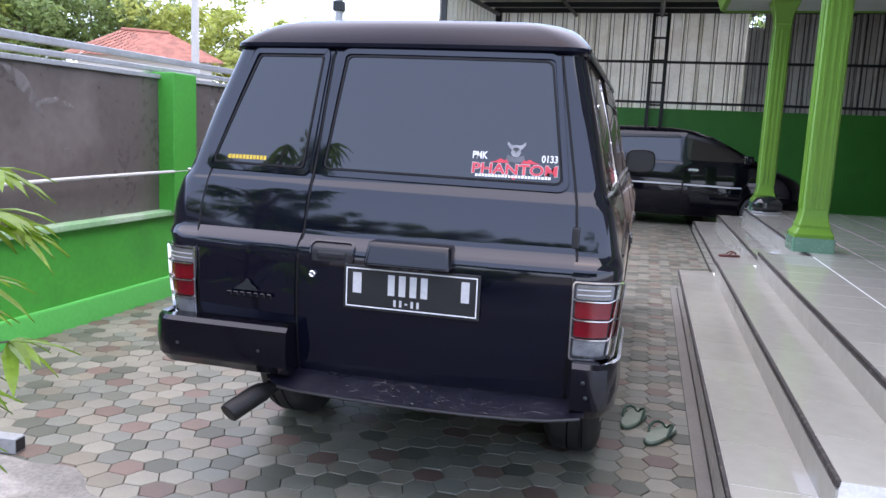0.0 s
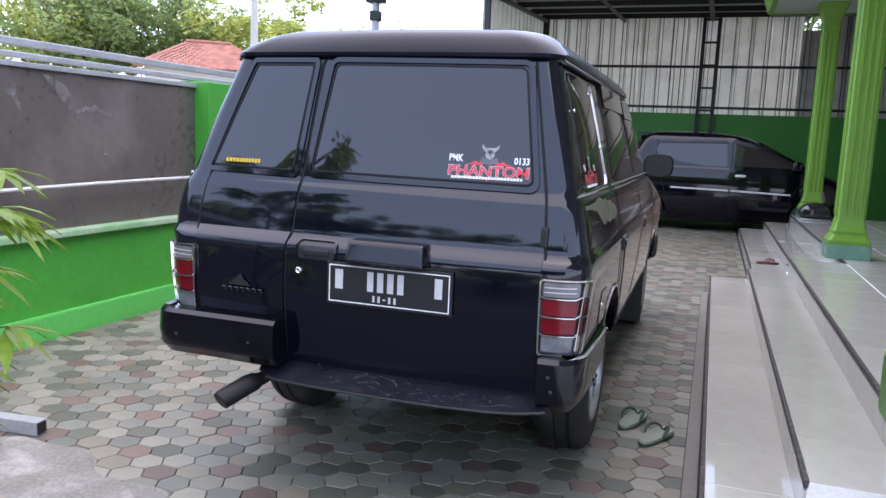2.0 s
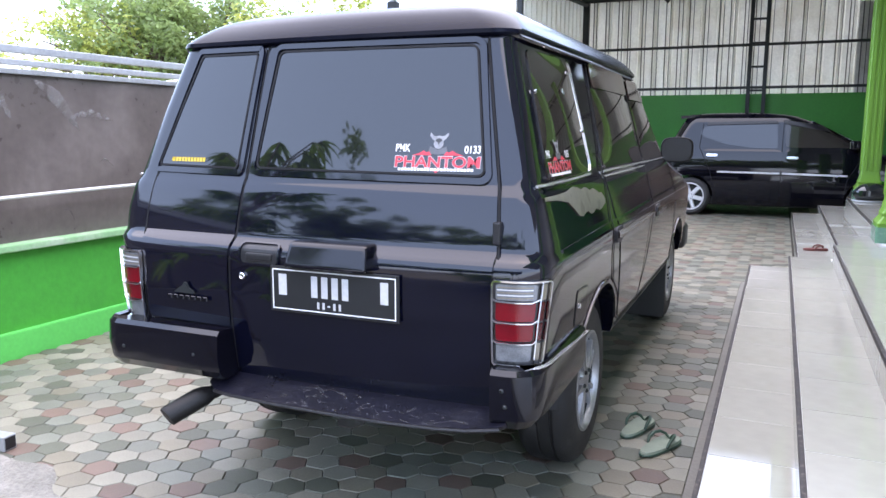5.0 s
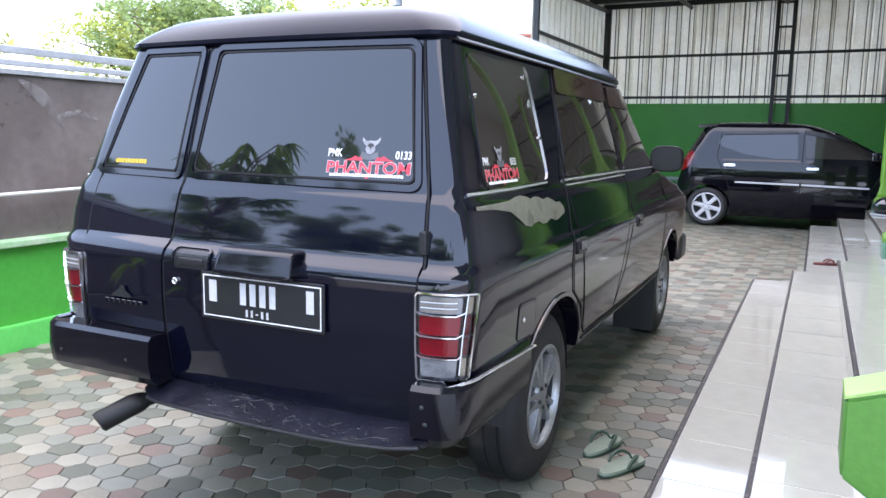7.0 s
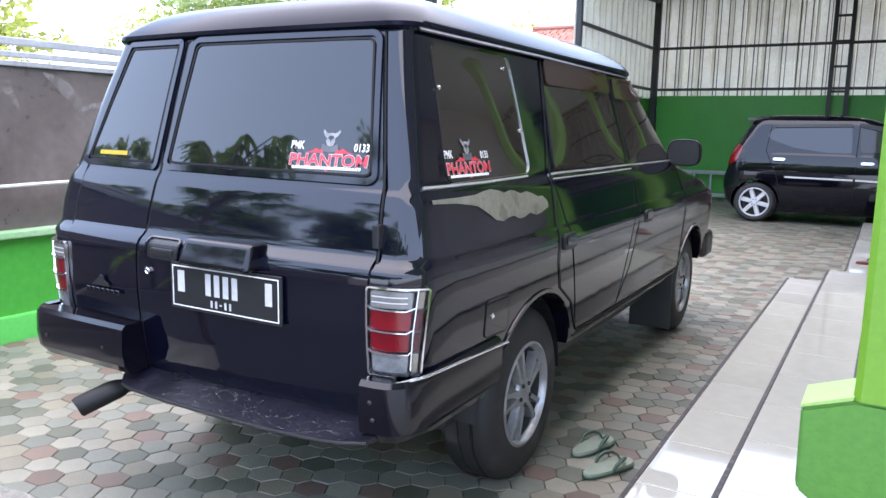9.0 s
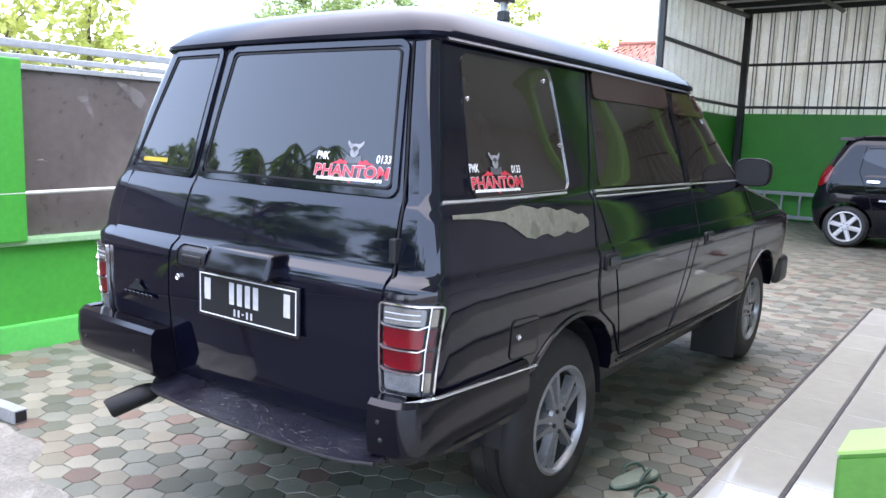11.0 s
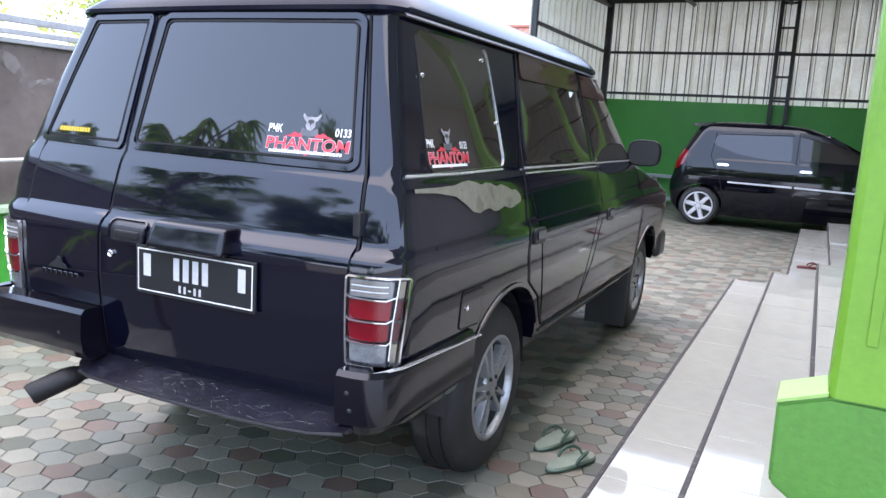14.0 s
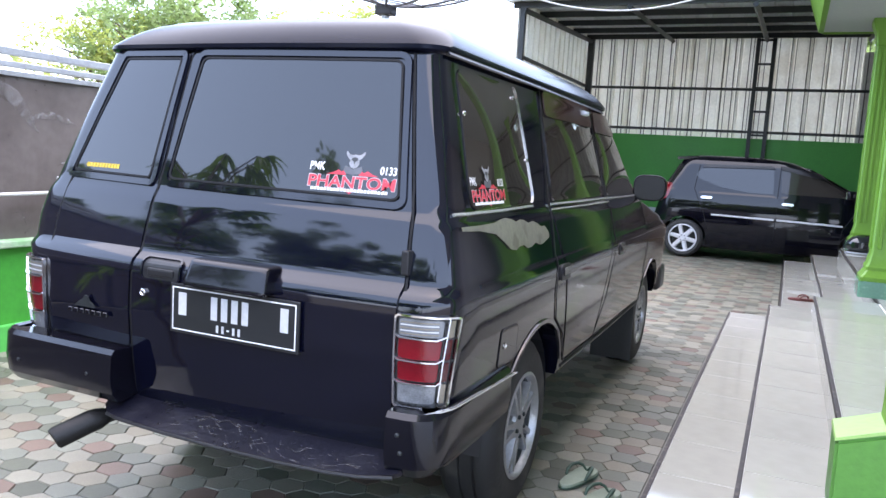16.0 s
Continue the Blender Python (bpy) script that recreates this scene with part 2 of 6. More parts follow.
M_HWALL = mat("pale_house_paint", (0.55, 0.52, 0.46), 0.6, 0.0, 0.08, 1.0, 20.0, bump=0.001)
M_FACADE = mat("beige_facade", (0.52, 0.44, 0.39), 0.55, 0.0, 0.2, 1.2, 24.0, bump=0.001)
M_KERB = mat("kerb_mortar", (0.17, 0.165, 0.145), 0.8, 0.0, 0.2, 5.0, 60.0, bump=0.002)
STONE = (("light", (0.195, 0.188, 0.148), 0.14), ("green", (0.088, 0.094, 0.070), 0.2), ("red", (0.132, 0.090, 0.070), 0.2), ("beige", (0.172, 0.157, 0.116), 0.16), ("blue_grey", (0.138, 0.146, 0.118), 0.16))
PAVERS = [mat("paver_" + c, col, 0.55, 0.0, 0.2, 7.0, 110.0, bump=0.0012, rnd=v) for c, col, v in STONE]
PAVERS_I = [mat("paver_" + c + "_field", col, 0.55, 0.0, 0.2, 7.0, 110.0, bump=0.0012, island=v) for c, col, v in STONE]


# ---- mesh helpers ----
def part(name, bm, material, parent=None, label="", smooth=False):
    """Links a bmesh as one mesh object, under a thing or a part."""
    bmesh.ops.recalc_face_normals(bm, faces=bm.faces)
    me = bpy.data.meshes.new(name)
    bm.to_mesh(me)
    bm.free()
    me.materials.append(material)
    if smooth:
        me.polygons.foreach_set("use_smooth", [True] * len(me.polygons))
        me.set_sharp_from_angle(angle=radians(smooth if smooth > 1 else 38))
    ob = new(name, me)
    if parent:
        ob.parent = parent
    if label:
        tagged(ob, label)
    return ob


def thing(name, label, category, at=(0, 0, 0), rz=0.0, group="", kind=""):
    ob = new(name)
    ob.empty_display_size = 0.1
    ob.matrix_basis = pose(*at, 0, 0, rz)
    return tagged(ob, label, category, group, kind)


def box(bm, x0, x1, y0, y1, z0, z1, bevel=0.0, seg=2, m=None):
    r = bmesh.ops.create_cube(bm, size=1.0)
    for v in r["verts"]:
        v.co = Vector((x0 + (v.co.x + 0.5) * (x1 - x0), y0 + (v.co.y + 0.5) * (y1 - y0), z0 + (v.co.z + 0.5) * (z1 - z0)))
    vs = r["verts"]
    if bevel:
        es = list({e for v in vs for e in v.link_edges})
        rb = bmesh.ops.bevel(bm, geom=es, offset=bevel, segments=seg, profile=0.6, affect="EDGES")
        vs = list({v for f in rb["faces"] for v in f.verts} | {v for v in vs if v.is_valid})
    if m is not None:
        bmesh.ops.transform(bm, matrix=m, verts=vs)
    return vs


def boxbm(*a, **k):
    bm = bmesh.new()
    box(bm, *a, **k)
    return bm


def tube(bm, pts, r, n=8, cap=True):
    """A round bar along points; r is one radius or one for each point."""
    pts = [Vector(p) for p in pts]
    rs = r if isinstance(r, (list, tuple)) else [r] * len(pts)
    rings = []
    up = Vector((0, 0, 1))
    for i, p in enumerate(pts):
        d = (pts[min(i + 1, len(pts) - 1)] - pts[max(i - 1, 0)]).normalized()
        a = d.cross(up if abs(d.z) < 0.95 else Vector((1, 0, 0))).normalized()
        b = d.cross(a)
        rings.append([bm.verts.new(p + rs[i] * (math.cos(2 * math.pi * k / n) * a + math.sin(2 * math.pi * k / n) * b)) for k in range(n)])
    for r0, r1 in zip(rings, rings[1:]):
        for k in range(n):
            bm.faces.new((r0[k], r0[(k + 1) % n], r1[(k + 1) % n], r1[k]))
    if cap:
        bm.faces.new(rings[0][::-1])
        bm.faces.new(rings[-1])


def tubebm(pts, r, n=8):
    bm = bmesh.new()
    tube(bm, pts, r, n)
    return bm


def loft(bm, rings, cap=True):
    vr = [[bm.verts.new(p) for p in ring] for ring in rings]
    n = len(vr[0])
    for r0, r1 in zip(vr, vr[1:]):
        for k in range(n):
            bm.faces.new((r0[k], r0[(k + 1) % n], r1[(k + 1) % n], r1[k]))
    if cap:
        bm.faces.new(vr[0][::-1])
        bm.faces.new(vr[-1])


def turned(bm, prof, n=32, m=None, closed=False):
    """A shape turned about x: prof holds (x, radius)."""
    rings = []
    for x, r in prof:
        rings.append([bm.verts.new(Vector((x, r * math.cos(2 * math.pi * k / n), r * math.sin(2 * math.pi * k / n)))) for k in range(n)])
    pairs = list(zip(rings, rings[1:])) + ([(rings[-1], rings[0])] if closed else [])
    for r0, r1 in pairs:
        for k in range(n):
            bm.faces.new((r0[k], r0[(k + 1) % n], r1[(k + 1) % n], r1[k]))
    if m is not None:
        bmesh.ops.transform(bm, matrix=m, verts=[v for r in rings for v in r])


def extrude_poly(bm, pts, d):
    """A flat outline (list of 3D points) given thickness along the vector d."""
    a = [bm.verts.new(p) for p in pts]
    b = [bm.verts.new(Vector(p) + Vector(d)) for p in pts]
    n = len(pts)
    bm.faces.new(a)
    bm.faces.new(b[::-1])
    for k in range(n):
        bm.faces.new((a[k], a[(k + 1) % n], b[(k + 1) % n], b[k]))


def steps_in(r, n):
    """Parameter values in 0..1, close together within r of both ends."""
    k = [r * (1 - math.cos(i * math.pi / 8)) for i in range(5)] if r > 0 else [0.0]
    mid = [r + (1 - 2 * r) * i / n for i in range(1, n)]
    return k + mid + [1 - v for v in k[::-1]]


def panel(surf, quad, off=0.004, thick=0.006, ru=0.0, rv=0.0, n=6, flip=1, bulge=0.0):
    """A sheet with rounded corners laid on a curved surface. quad: (u, v) of the corners lower-left, lower-right, upper-right, upper-left, or rows of (v, left u, right u) from the bottom up."""
    bm = bmesh.new()
    rows = quad if len(quad[0]) == 3 else None
    us, vs = steps_in(ru, n), steps_in(rv, n)
    top, low = [], []
    for t in vs:
        a, b = [], []
        for s in us:
            ss, tt = s, t
            if ru and rv:
                cx = ru if s < ru else (1 - ru if s > 1 - ru else None)
                cy = rv if t < rv else (1 - rv if t > 1 - rv else None)
                if cx is not None and cy is not None:
                    dx, dy = (s - cx) / ru, (t - cy) / rv
                    d = math.hypot(dx, dy)
                    m = max(abs(dx), abs(dy))
                    if d > 0:
                        ss, tt = cx + dx * m / d * ru, cy + dy * m / d * rv
            if rows:
                v = rows[0][0] + tt * (rows[-1][0] - rows[0][0])
                for lo, hi in zip(rows, rows[1:]):
                    if v <= hi[0] + 1e-6:
                        g = (v - lo[0]) / (hi[0] - lo[0])
                        u = (1 - ss) * (lo[1] + g * (hi[1] - lo[1])) + ss * (lo[2] + g * (hi[2] - lo[2]))
                        break
            else:
                u = (1 - tt) * ((1 - ss) * quad[0][0] + ss * quad[1][0]) + tt * ((1 - ss) * quad[3][0] + ss * quad[2][0])
                v = (1 - tt) * ((1 - ss) * quad[0][1] + ss * quad[1][1]) + tt * ((1 - ss) * quad[3][1] + ss * quad[2][1])
            p = surf(u, v)
            e = 0.004
            nn = (surf(u + e, v) - surf(u - e, v)).cross(surf(u, v + e) - surf(u, v - e)).normalized() * flip
            a.append(bm.verts.new(p + nn * (off + bulge * (1 - (2 * ss - 1) ** 2) * (1 - (2 * tt - 1) ** 2))))
            b.append(bm.verts.new(p + nn * (off - thick)))
        top.append(a)
        low.append(b)
    R, C = len(vs), len(us)
    for i in range(R - 1):
        for j in range(C - 1):
            bm.faces.new((top[i][j], top[i][j + 1], top[i + 1][j + 1], top[i + 1][j]))
            bm.faces.new((low[i][j], low[i + 1][j], low[i + 1][j + 1], low[i][j + 1]))
    edge = [(0, j) for j in range(C)] + [(i, C - 1) for i in range(1, R)] + [(R - 1, j) for j in range(C - 2, -1, -1)] + [(i, 0) for i in range(R - 2, 0, -1)]
    for (i, j), (k, q) in zip(edge, edge[1:] + edge[:1]):
        bm.faces.new((top[i][j], low[i][j], low[k][q], top[k][q]))
    return bm


def ribbon(surf, pts, width, off=0.003, flip=1, depth=0.004, closed=False, sub=5):
    """A narrow raised strip along points of a surface."""
    bm = bmesh.new()
    uv = []
    src = pts + pts[:1] if closed else pts
    for a, b in zip(src, src[1:]):
        for k in range(sub):
            uv.append((a[0] + (b[0] - a[0]) * k / sub, a[1] + (b[1] - a[1]) * k / sub))
    if not closed:
        uv.append(src[-1])
    rows = []
    N = len(uv)
    for i, (u, v) in enumerate(uv):
        p = surf(u, v)
        i0, i1 = (i - 1, (i + 1) % N) if closed else (max(i - 1, 0), min(i + 1, N - 1))
        d = (surf(*uv[i1]) - surf(*uv[i0])).normalized()
        e = 0.004
        nn = (surf(u + e, v) - surf(u - e, v)).cross(surf(u, v + e) - surf(u, v - e)).normalized() * flip
        s = d.cross(nn).normalized() * width / 2
        rows.append([bm.verts.new(p + nn * (off - depth) - s), bm.verts.new(p + nn * off - s * 0.8), bm.verts.new(p + nn * off + s * 0.8), bm.verts.new(p + nn * (off - depth) + s)])
    for i in range(N if closed else N - 1):
        a, b = rows[i], rows[(i + 1) % N]
        for k in range(3):
            bm.faces.new((a[k], a[k + 1], b[k + 1], b[k]))
    if not closed:
        bm.faces.new(rows[0])
        bm.faces.new(rows[-1][::-1])
    return bm


def rounded(quad, ru, rv, k=4):
    """Outline of a rounded quadrilateral in (u, v), for trims round windows."""
    out = []
    for cx, cy, a0 in ((1 - ru, rv, -90), (1 - ru, 1 - rv, 0), (ru, 1 - rv, 90), (ru, rv, 180)):
        for i in range(k + 1):
            a = radians(a0 + 90 * i / k)
            s, t = cx + ru * math.cos(a), cy + rv * math.sin(a)
            out.append(tuple((1 - t) * ((1 - s) * quad[0][c] + s * quad[1][c]) + t * ((1 - s) * quad[3][c] + s * quad[2][c]) for c in (0, 1)))
    return out


def oval(x, y, z, w, h, n=28):
    """Ring of a rounded rectangle across the y axis."""
    ring = []
    for q in range(n):
        c, d = math.cos(2 * math.pi * q / n), math.sin(2 * math.pi * q / n)
        ring.append(Vector((x + w * math.copysign(abs(c) ** 0.62, c), y, z + h * math.copysign(abs(d) ** 0.62, d))))
    return ring


def cut(ob, cutters):
    """Cuts closed shapes out of a mesh and keeps the result as plain geometry."""
    bpy.context.view_layer.update()
    mods = []
    for bm in cutters:
        me = bpy.data.meshes.new("cutter")
        bmesh.ops.recalc_face_normals(bm, faces=bm.faces)
        bm.to_mesh(me)
        bm.free()
        c = new("cutter", me)
        c.matrix_world = ob.matrix_world
        mod = ob.modifiers.new("cut", "BOOLEAN")
        mod.operation, mod.solver, mod.object = "DIFFERENCE", "EXACT", c
        mods.append(c)
    bpy.context.view_layer.update()
    dg = bpy.context.evaluated_depsgraph_get()
    fresh = bpy.data.meshes.new_from_object(ob.evaluated_get(dg))
    ob.modifiers.clear()
    ob.data = fresh
    for c in mods:
        me = c.data
        bpy.data.objects.remove(c)
        bpy.data.meshes.remove(me)


class Shell:
    """A car body as stacked rounded rectangles: rows of (z, half width, rear, front, rear corner, front corner)."""

    def __init__(self, rows, bow, fuller=()):
        self.rows, self.bow, self.fuller = rows, bow, fuller

    def flank(self, p):
        """The left flank stands a little fuller than the right: (z, extra) in self.fuller."""
        if p.x < 0 and self.fuller:
            e = 0.0
            for (z0, e0), (z1, e1) in zip(self.fuller, self.fuller[1:]):
                if z0 <= p.z <= z1:
                    e = e0 + (e1 - e0) * (p.z - z0) / (z1 - z0)
            p.x -= e * (abs(p.x) / self.at(p.z)[0]) ** 4
        return p

    def at(self, z):
        rows = self.rows
        if z <= rows[0][0]:
            return rows[0][1:]
        for a, b in zip(rows, rows[1:]):
            if z <= b[0]:
                f = (z - a[0]) / (b[0] - a[0])
                return tuple(p + (q - p) * f for p, q in zip(a[1:], b[1:]))
        return rows[-1][1:]

    def rear(self, x, z):
        w, yr, yf, r, rf = self.at(z)
        ax = abs(x)
        if ax <= w - r:
            return self.flank(Vector((x, yr + self.bow * (ax / (w - r)) ** 2, z)))
        d = min(ax - (w - r), r)
        return self.flank(Vector((x, yr + self.bow + r - math.sqrt(max(r * r - d * d, 1e-8)), z)))

    def wrap(self, s, z):
        """The rear face by the length s along its outline, on round the corner."""
        w, yr, yf, r, rf = self.at(z)
        a = abs(s) - (w - r)
        if a <= 0:
            return self.rear(s, z)
        g = 1 if s > 0 else -1
        if a < r * math.pi / 2:
            return Vector((g * (w - r + r * math.sin(a / r)), yr + self.bow + r - r * math.cos(a / r), z))
        return Vector((g * w, yr + self.bow + r + a - r * math.pi / 2, z))

    def side(self, y, z):
        w, yr, yf, r, rf = self.at(z)
        y0, y1 = yr + self.bow + r, yf - rf
        if y < y0:
            d = min(y0 - y, r)
            return Vector((w - r + math.sqrt(max(r * r - d * d, 1e-8)), y, z))
        if y > y1:
            d = min(y - y1, rf)
            return Vector((w - rf + math.sqrt(max(rf * rf - d * d, 1e-8)), y, z))
        return Vector((w, y, z))

    def left(self, y, z):
        p = self.side(y, z)
        return self.flank(Vector((-p.x, p.y, p.z)))

    def ring(self, z):
        w, yr, yf, r, rf = self.at(z)
        b = self.bow
        out = []
        for i in range(17):
            x = -(w - r) + 2 * (w - r) * i / 16
            out.append(Vector((x, yr + b * (x / (w - r)) ** 2, z)))
        for i in range(1, 8):
            a = radians(-90 + 90 * i / 8)
            out.append(Vector((w - r + r * math.cos(a), yr + b + r + r * math.sin(a), z)))
        for i in range(33):
            out.append(Vector((w, yr + b + r + (yf - rf - yr - b - r) * i / 32, z)))
        for i in range(1, 8):
            a = radians(90 * i / 8)
            out.append(Vector((w - rf + rf * math.cos(a), yf - rf + rf * math.sin(a), z)))
        for i in range(17):
            x = (w - rf) - 2 * (w - rf) * i / 16
            out.append(Vector((x, yf, z)))
        for i in range(1, 8):
            a = radians(90 + 90 * i / 8)
            out.append(Vector((-(w - rf) + rf * math.cos(a), yf - rf + rf * math.sin(a), z)))
        for i in range(33):
            out.append(Vector((-w, yf - rf + (yr + b + r - yf + rf) * i / 32, z)))
        for i in range(1, 8):
            a = radians(180 + 90 * i / 8)
            out.append(Vector((-(w - r) + r * math.cos(a), yr + b + r + r * math.sin(a), z)))
        return [self.flank(p) for p in out]

    def mesh(self, fine=0.035):
        zs = []
        for a, b in zip(self.rows, self.rows[1:]):
            k = max(1, int((b[0] - a[0]) / fine))
            zs += [a[0] + (b[0] - a[0]) * i / k for i in range(k)]
        zs.append(self.rows[-1][0])
        bm = bmesh.new()
        loft(bm, [self.ring(z) for z in zs])
        return bm


# ---- setting ----
tagged(part("ground", boxbm(-60, 60, -60, 90, -0.4, -0.06), M_EARTH), "bare brown earth round the yard", "ground", kind="structure")
floor = tagged(part("floor", boxbm(-3.3, 1.2, 2.0, 16.75, -0.06, -0.012), M_SAND), "yard paved with interlocking hexagonal concrete pavers", "paving", kind="structure")

WX = -3.17
# Out of view; added dark so the tailgate mirrors less bright paving.
tagged(part("driveway", boxbm(-3.3, 0.50, -3.0, 1.996, -0.06, -0.006), M_DARKGROUND), "dark ground added out of view to deepen reflections in the tailgate", "driveway", kind="structure")
tagged(part("kerb_strip", boxbm(0.462, 0.519, 2.0, 7.6, -0.02, -0.001, 0.002), M_KERB), "narrow mortar strip between pavers and step", "kerb", kind="structure")


def boundary_wall():
    w = thing("wall_west", "low green rendered boundary wall with a raised plinth", "wall", kind="structure")
    part("wall_body", boxbm(WX - 0.25, WX - 0.05, 2.62, 16.9, -0.05, 0.605, 0.006), M_GREEN, w)
    part("coping", boxbm(WX - 0.27, WX + 0.0, 2.62, 16.9, 0.605, 0.645, 0.008), M_COPING, w, "pale green painted ledge")
    part("plinth", boxbm(WX - 0.05, WX - 0.012, 2.62, 16.7, -0.02, 0.152, 0.012), M_GREENL, w)
    return w


boundary_wall()
# Out of view; added to keep green wall reflections off the tail door.
gate = thing("unseen_gate", "unseen gate of dark grey brown sheet in a steel frame, added to darken car reflections", "gate", (WX - 0.13, -3.0, 0))
part("gate_sheet", boxbm(-0.012, 0.012, 0.03, 5.57, 0.06, 0.62, 0.003), M_TARP, gate)
for z in (0.02, 0.60):
    part("gate_rail", boxbm(-0.025, 0.025, 0.0, 5.60, z, z + 0.04, 0.004), M_FRAME, gate)
for y in (0.0, 1.85, 3.70, 5.56):
    part("gate_stile", boxbm(-0.022, 0.022, y, y + 0.04, 0.061, 0.599, 0.004), M_FRAME, gate)


def gate_post(y):
    p = thing("fence_post", "green painted masonry fence post on the low wall", "post", (WX, y, 0), group="posts of the boundary fence")
    part("shaft", boxbm(-0.24, 0.03, 0, 0.28, 0.63, 1.64, 0.01), M_GREEN, p)
    return p


for y in (2.9, 5.2, 7.6, 9.9):
    gate_post(y)


def sheet(y0, y1):
    rs = random.Random(int(y0 * 100))
    s = thing("fence_sheet", "grey brown plastic fence sheet with pale streaks", "fence panel", (WX - 0.1, y0, 0.635), group="sheets of the boundary fence")
    bm = bmesh.new()
    n = 24
    rows = []
    for i in range(n + 1):
        y = (y1 - y0) * i / n
        x = 0.004 * math.sin(i * 1.1 + y0)
        rows.append([bm.verts.new((x, y, 0)), bm.verts.new((x + 0.005, y, 0.5)), bm.verts.new((x, y, 0.955)), bm.verts.new((x - 0.01, y, 0.955)), bm.verts.new((x - 0.01, y, 0))])
    for a, b in zip(rows, rows[1:]):
        for k in range(5):
            bm.faces.new((a[k], a[(k + 1) % 5], b[(k + 1) % 5], b[k]))
    bm.faces.new(rows[0])
    bm.faces.new(rows[-1][::-1])
    part("sheet", bm, M_TARP, s)
    smears = [(0.62, 0.93, 0.40, -0.72, 0.045), (0.86, 0.72, 0.34, 0.02, 0.030), (0.30, 0.90, 0.26, -0.8, 0.035), (0.10, 0.42, 0.10, 0.15, 0.006), (1.05, 0.44, 0.12, -0.05, 0.006), (1.72, 0.86, 0.08, -0.05, 0.006), (0.75, 0.16, 0.10, -0.5, 0.005)]
    for yy, zz, L, a, fat in smears:
        if yy + L > y1 - y0:
            continue
        L *= rs.uniform(0.9, 1.1)
        d, nn = Vector((0, math.cos(a), math.sin(a))), Vector((0, -math.sin(a), math.cos(a)))
        bm = bmesh.new()
        rows = []
        for f in range(11):
            g = f / 10
            c = Vector((0.0, yy, zz)) + d * (L * g) + nn * 0.025 * math.sin(g * 4)
            wid = fat * math.sin(math.pi * (0.06 + 0.9 * g)) * rs.uniform(0.6, 1.2)
            x = 0.0115 + 0.0005 * math.sin(g * 9)
            rows.append([bm.verts.new((x - 0.002, (c + nn * wid).y, (c + nn * wid).z)), bm.verts.new((x, c.y, c.z)), bm.verts.new((x - 0.002, (c - nn * wid).y, (c - nn * wid).z))])
        for p, q in zip(rows, rows[1:]):
            for e in range(2):
                bm.faces.new((p[e], p[e + 1], q[e + 1], q[e]))
        ob = part("streak", bm, M_STREAK, s, "pale smoky streak", smooth=60)
        for v in ob.data.vertices:
            if v.co.z > 0.95:
                v.co.z = 0.95
    part("top_rail", boxbm(-0.025, 0.02, 0, y1 - y0, 0.955, 0.985, 0.003), M_STEEL, s, "grey steel rail")
    return s


for y0, y1 in ((-2.9, -1.6), (-1.6, 0.7), (0.7, 2.9), (3.18, 5.2), (5.48, 7.6), (7.88, 9.9), (10.18, 12.2)):
    sheet(y0 + 0.002, y1 - 0.002)


def long_rail(name, x, z, h, w, label, m):
    r = thing(name, label, "rail", (x, -3.0, z), group="steel rails over the fence")
    part("tube", boxbm(0, w, 0, 15.2, 0, h, 0.006), m, r)
    return r


long_rail("fence_rail", WX - 0.2, 1.645, 0.035, 0.05, "grey steel rail over the fence", M_STEEL)
long_rail("fence_rail", WX - 0.30, 1.725, 0.045, 0.05, "grey steel top rail over the fence", M_STEEL)
pipe = thing("water_pipe", "thin pale pipe strapped along the fence sheet", "pipe", (WX + 0.02, 0, 0))
part("tube", tubebm([(0, -2.9 + i * 0.5, 0.912 + 0.013 * (-6.5 + i * 0.5) + 0.004 * math.sin(i)) for i in range(31)], 0.011, 8), M_PIPE, pipe, smooth=True)

# ---- steps and platform ----
HB = [(0.53, 0.16), (0.825, 0.30), (1.12, 0.443)]
step_low = thing("step_lower", "lower porch step of grey glazed tiles with dark edge strips", "step", kind="structure")
step_mid = thing("step_middle", "middle porch step of grey glazed tiles with dark edge strips", "step", kind="structure")
porch = thing("porch_floor", "raised porch floor of grey glazed tiles", "porch", kind="structure")


def slab(parent, near, far, h, y0, yn, yf, right=5.0):
    """One level, with its front line stepping back at yn."""
    bm = bmesh.new()
    pts = [(near, y0), (near, yn), (far, yn), (far, yf), (right, yf), (right, y0)]
    extrude_poly(bm, [Vector((x, y, 0.0)) for x, y in pts], (0, 0, h - 0.0025))
    part("core", bm, M_GROUT, parent)
    for x, a, b in ((near, y0, yn), (far, yn, yf)):
        part("nosing", boxbm(x - 0.010, x + 0.0065, a, b, h - 0.022, h + 0.0015, 0.003), M_NOSE, parent, "dark mottled edge strip")


slab(step_low, 0.53, 0.905, 0.16, -1.4, 7.53, 12.35, 3.0)
slab(step_mid, 0.825, 1.22, 0.30, 2.78, 7.25, 12.08)
slab(porch, 1.12, 1.53, 0.443, 2.5, 7.0, 11.8)


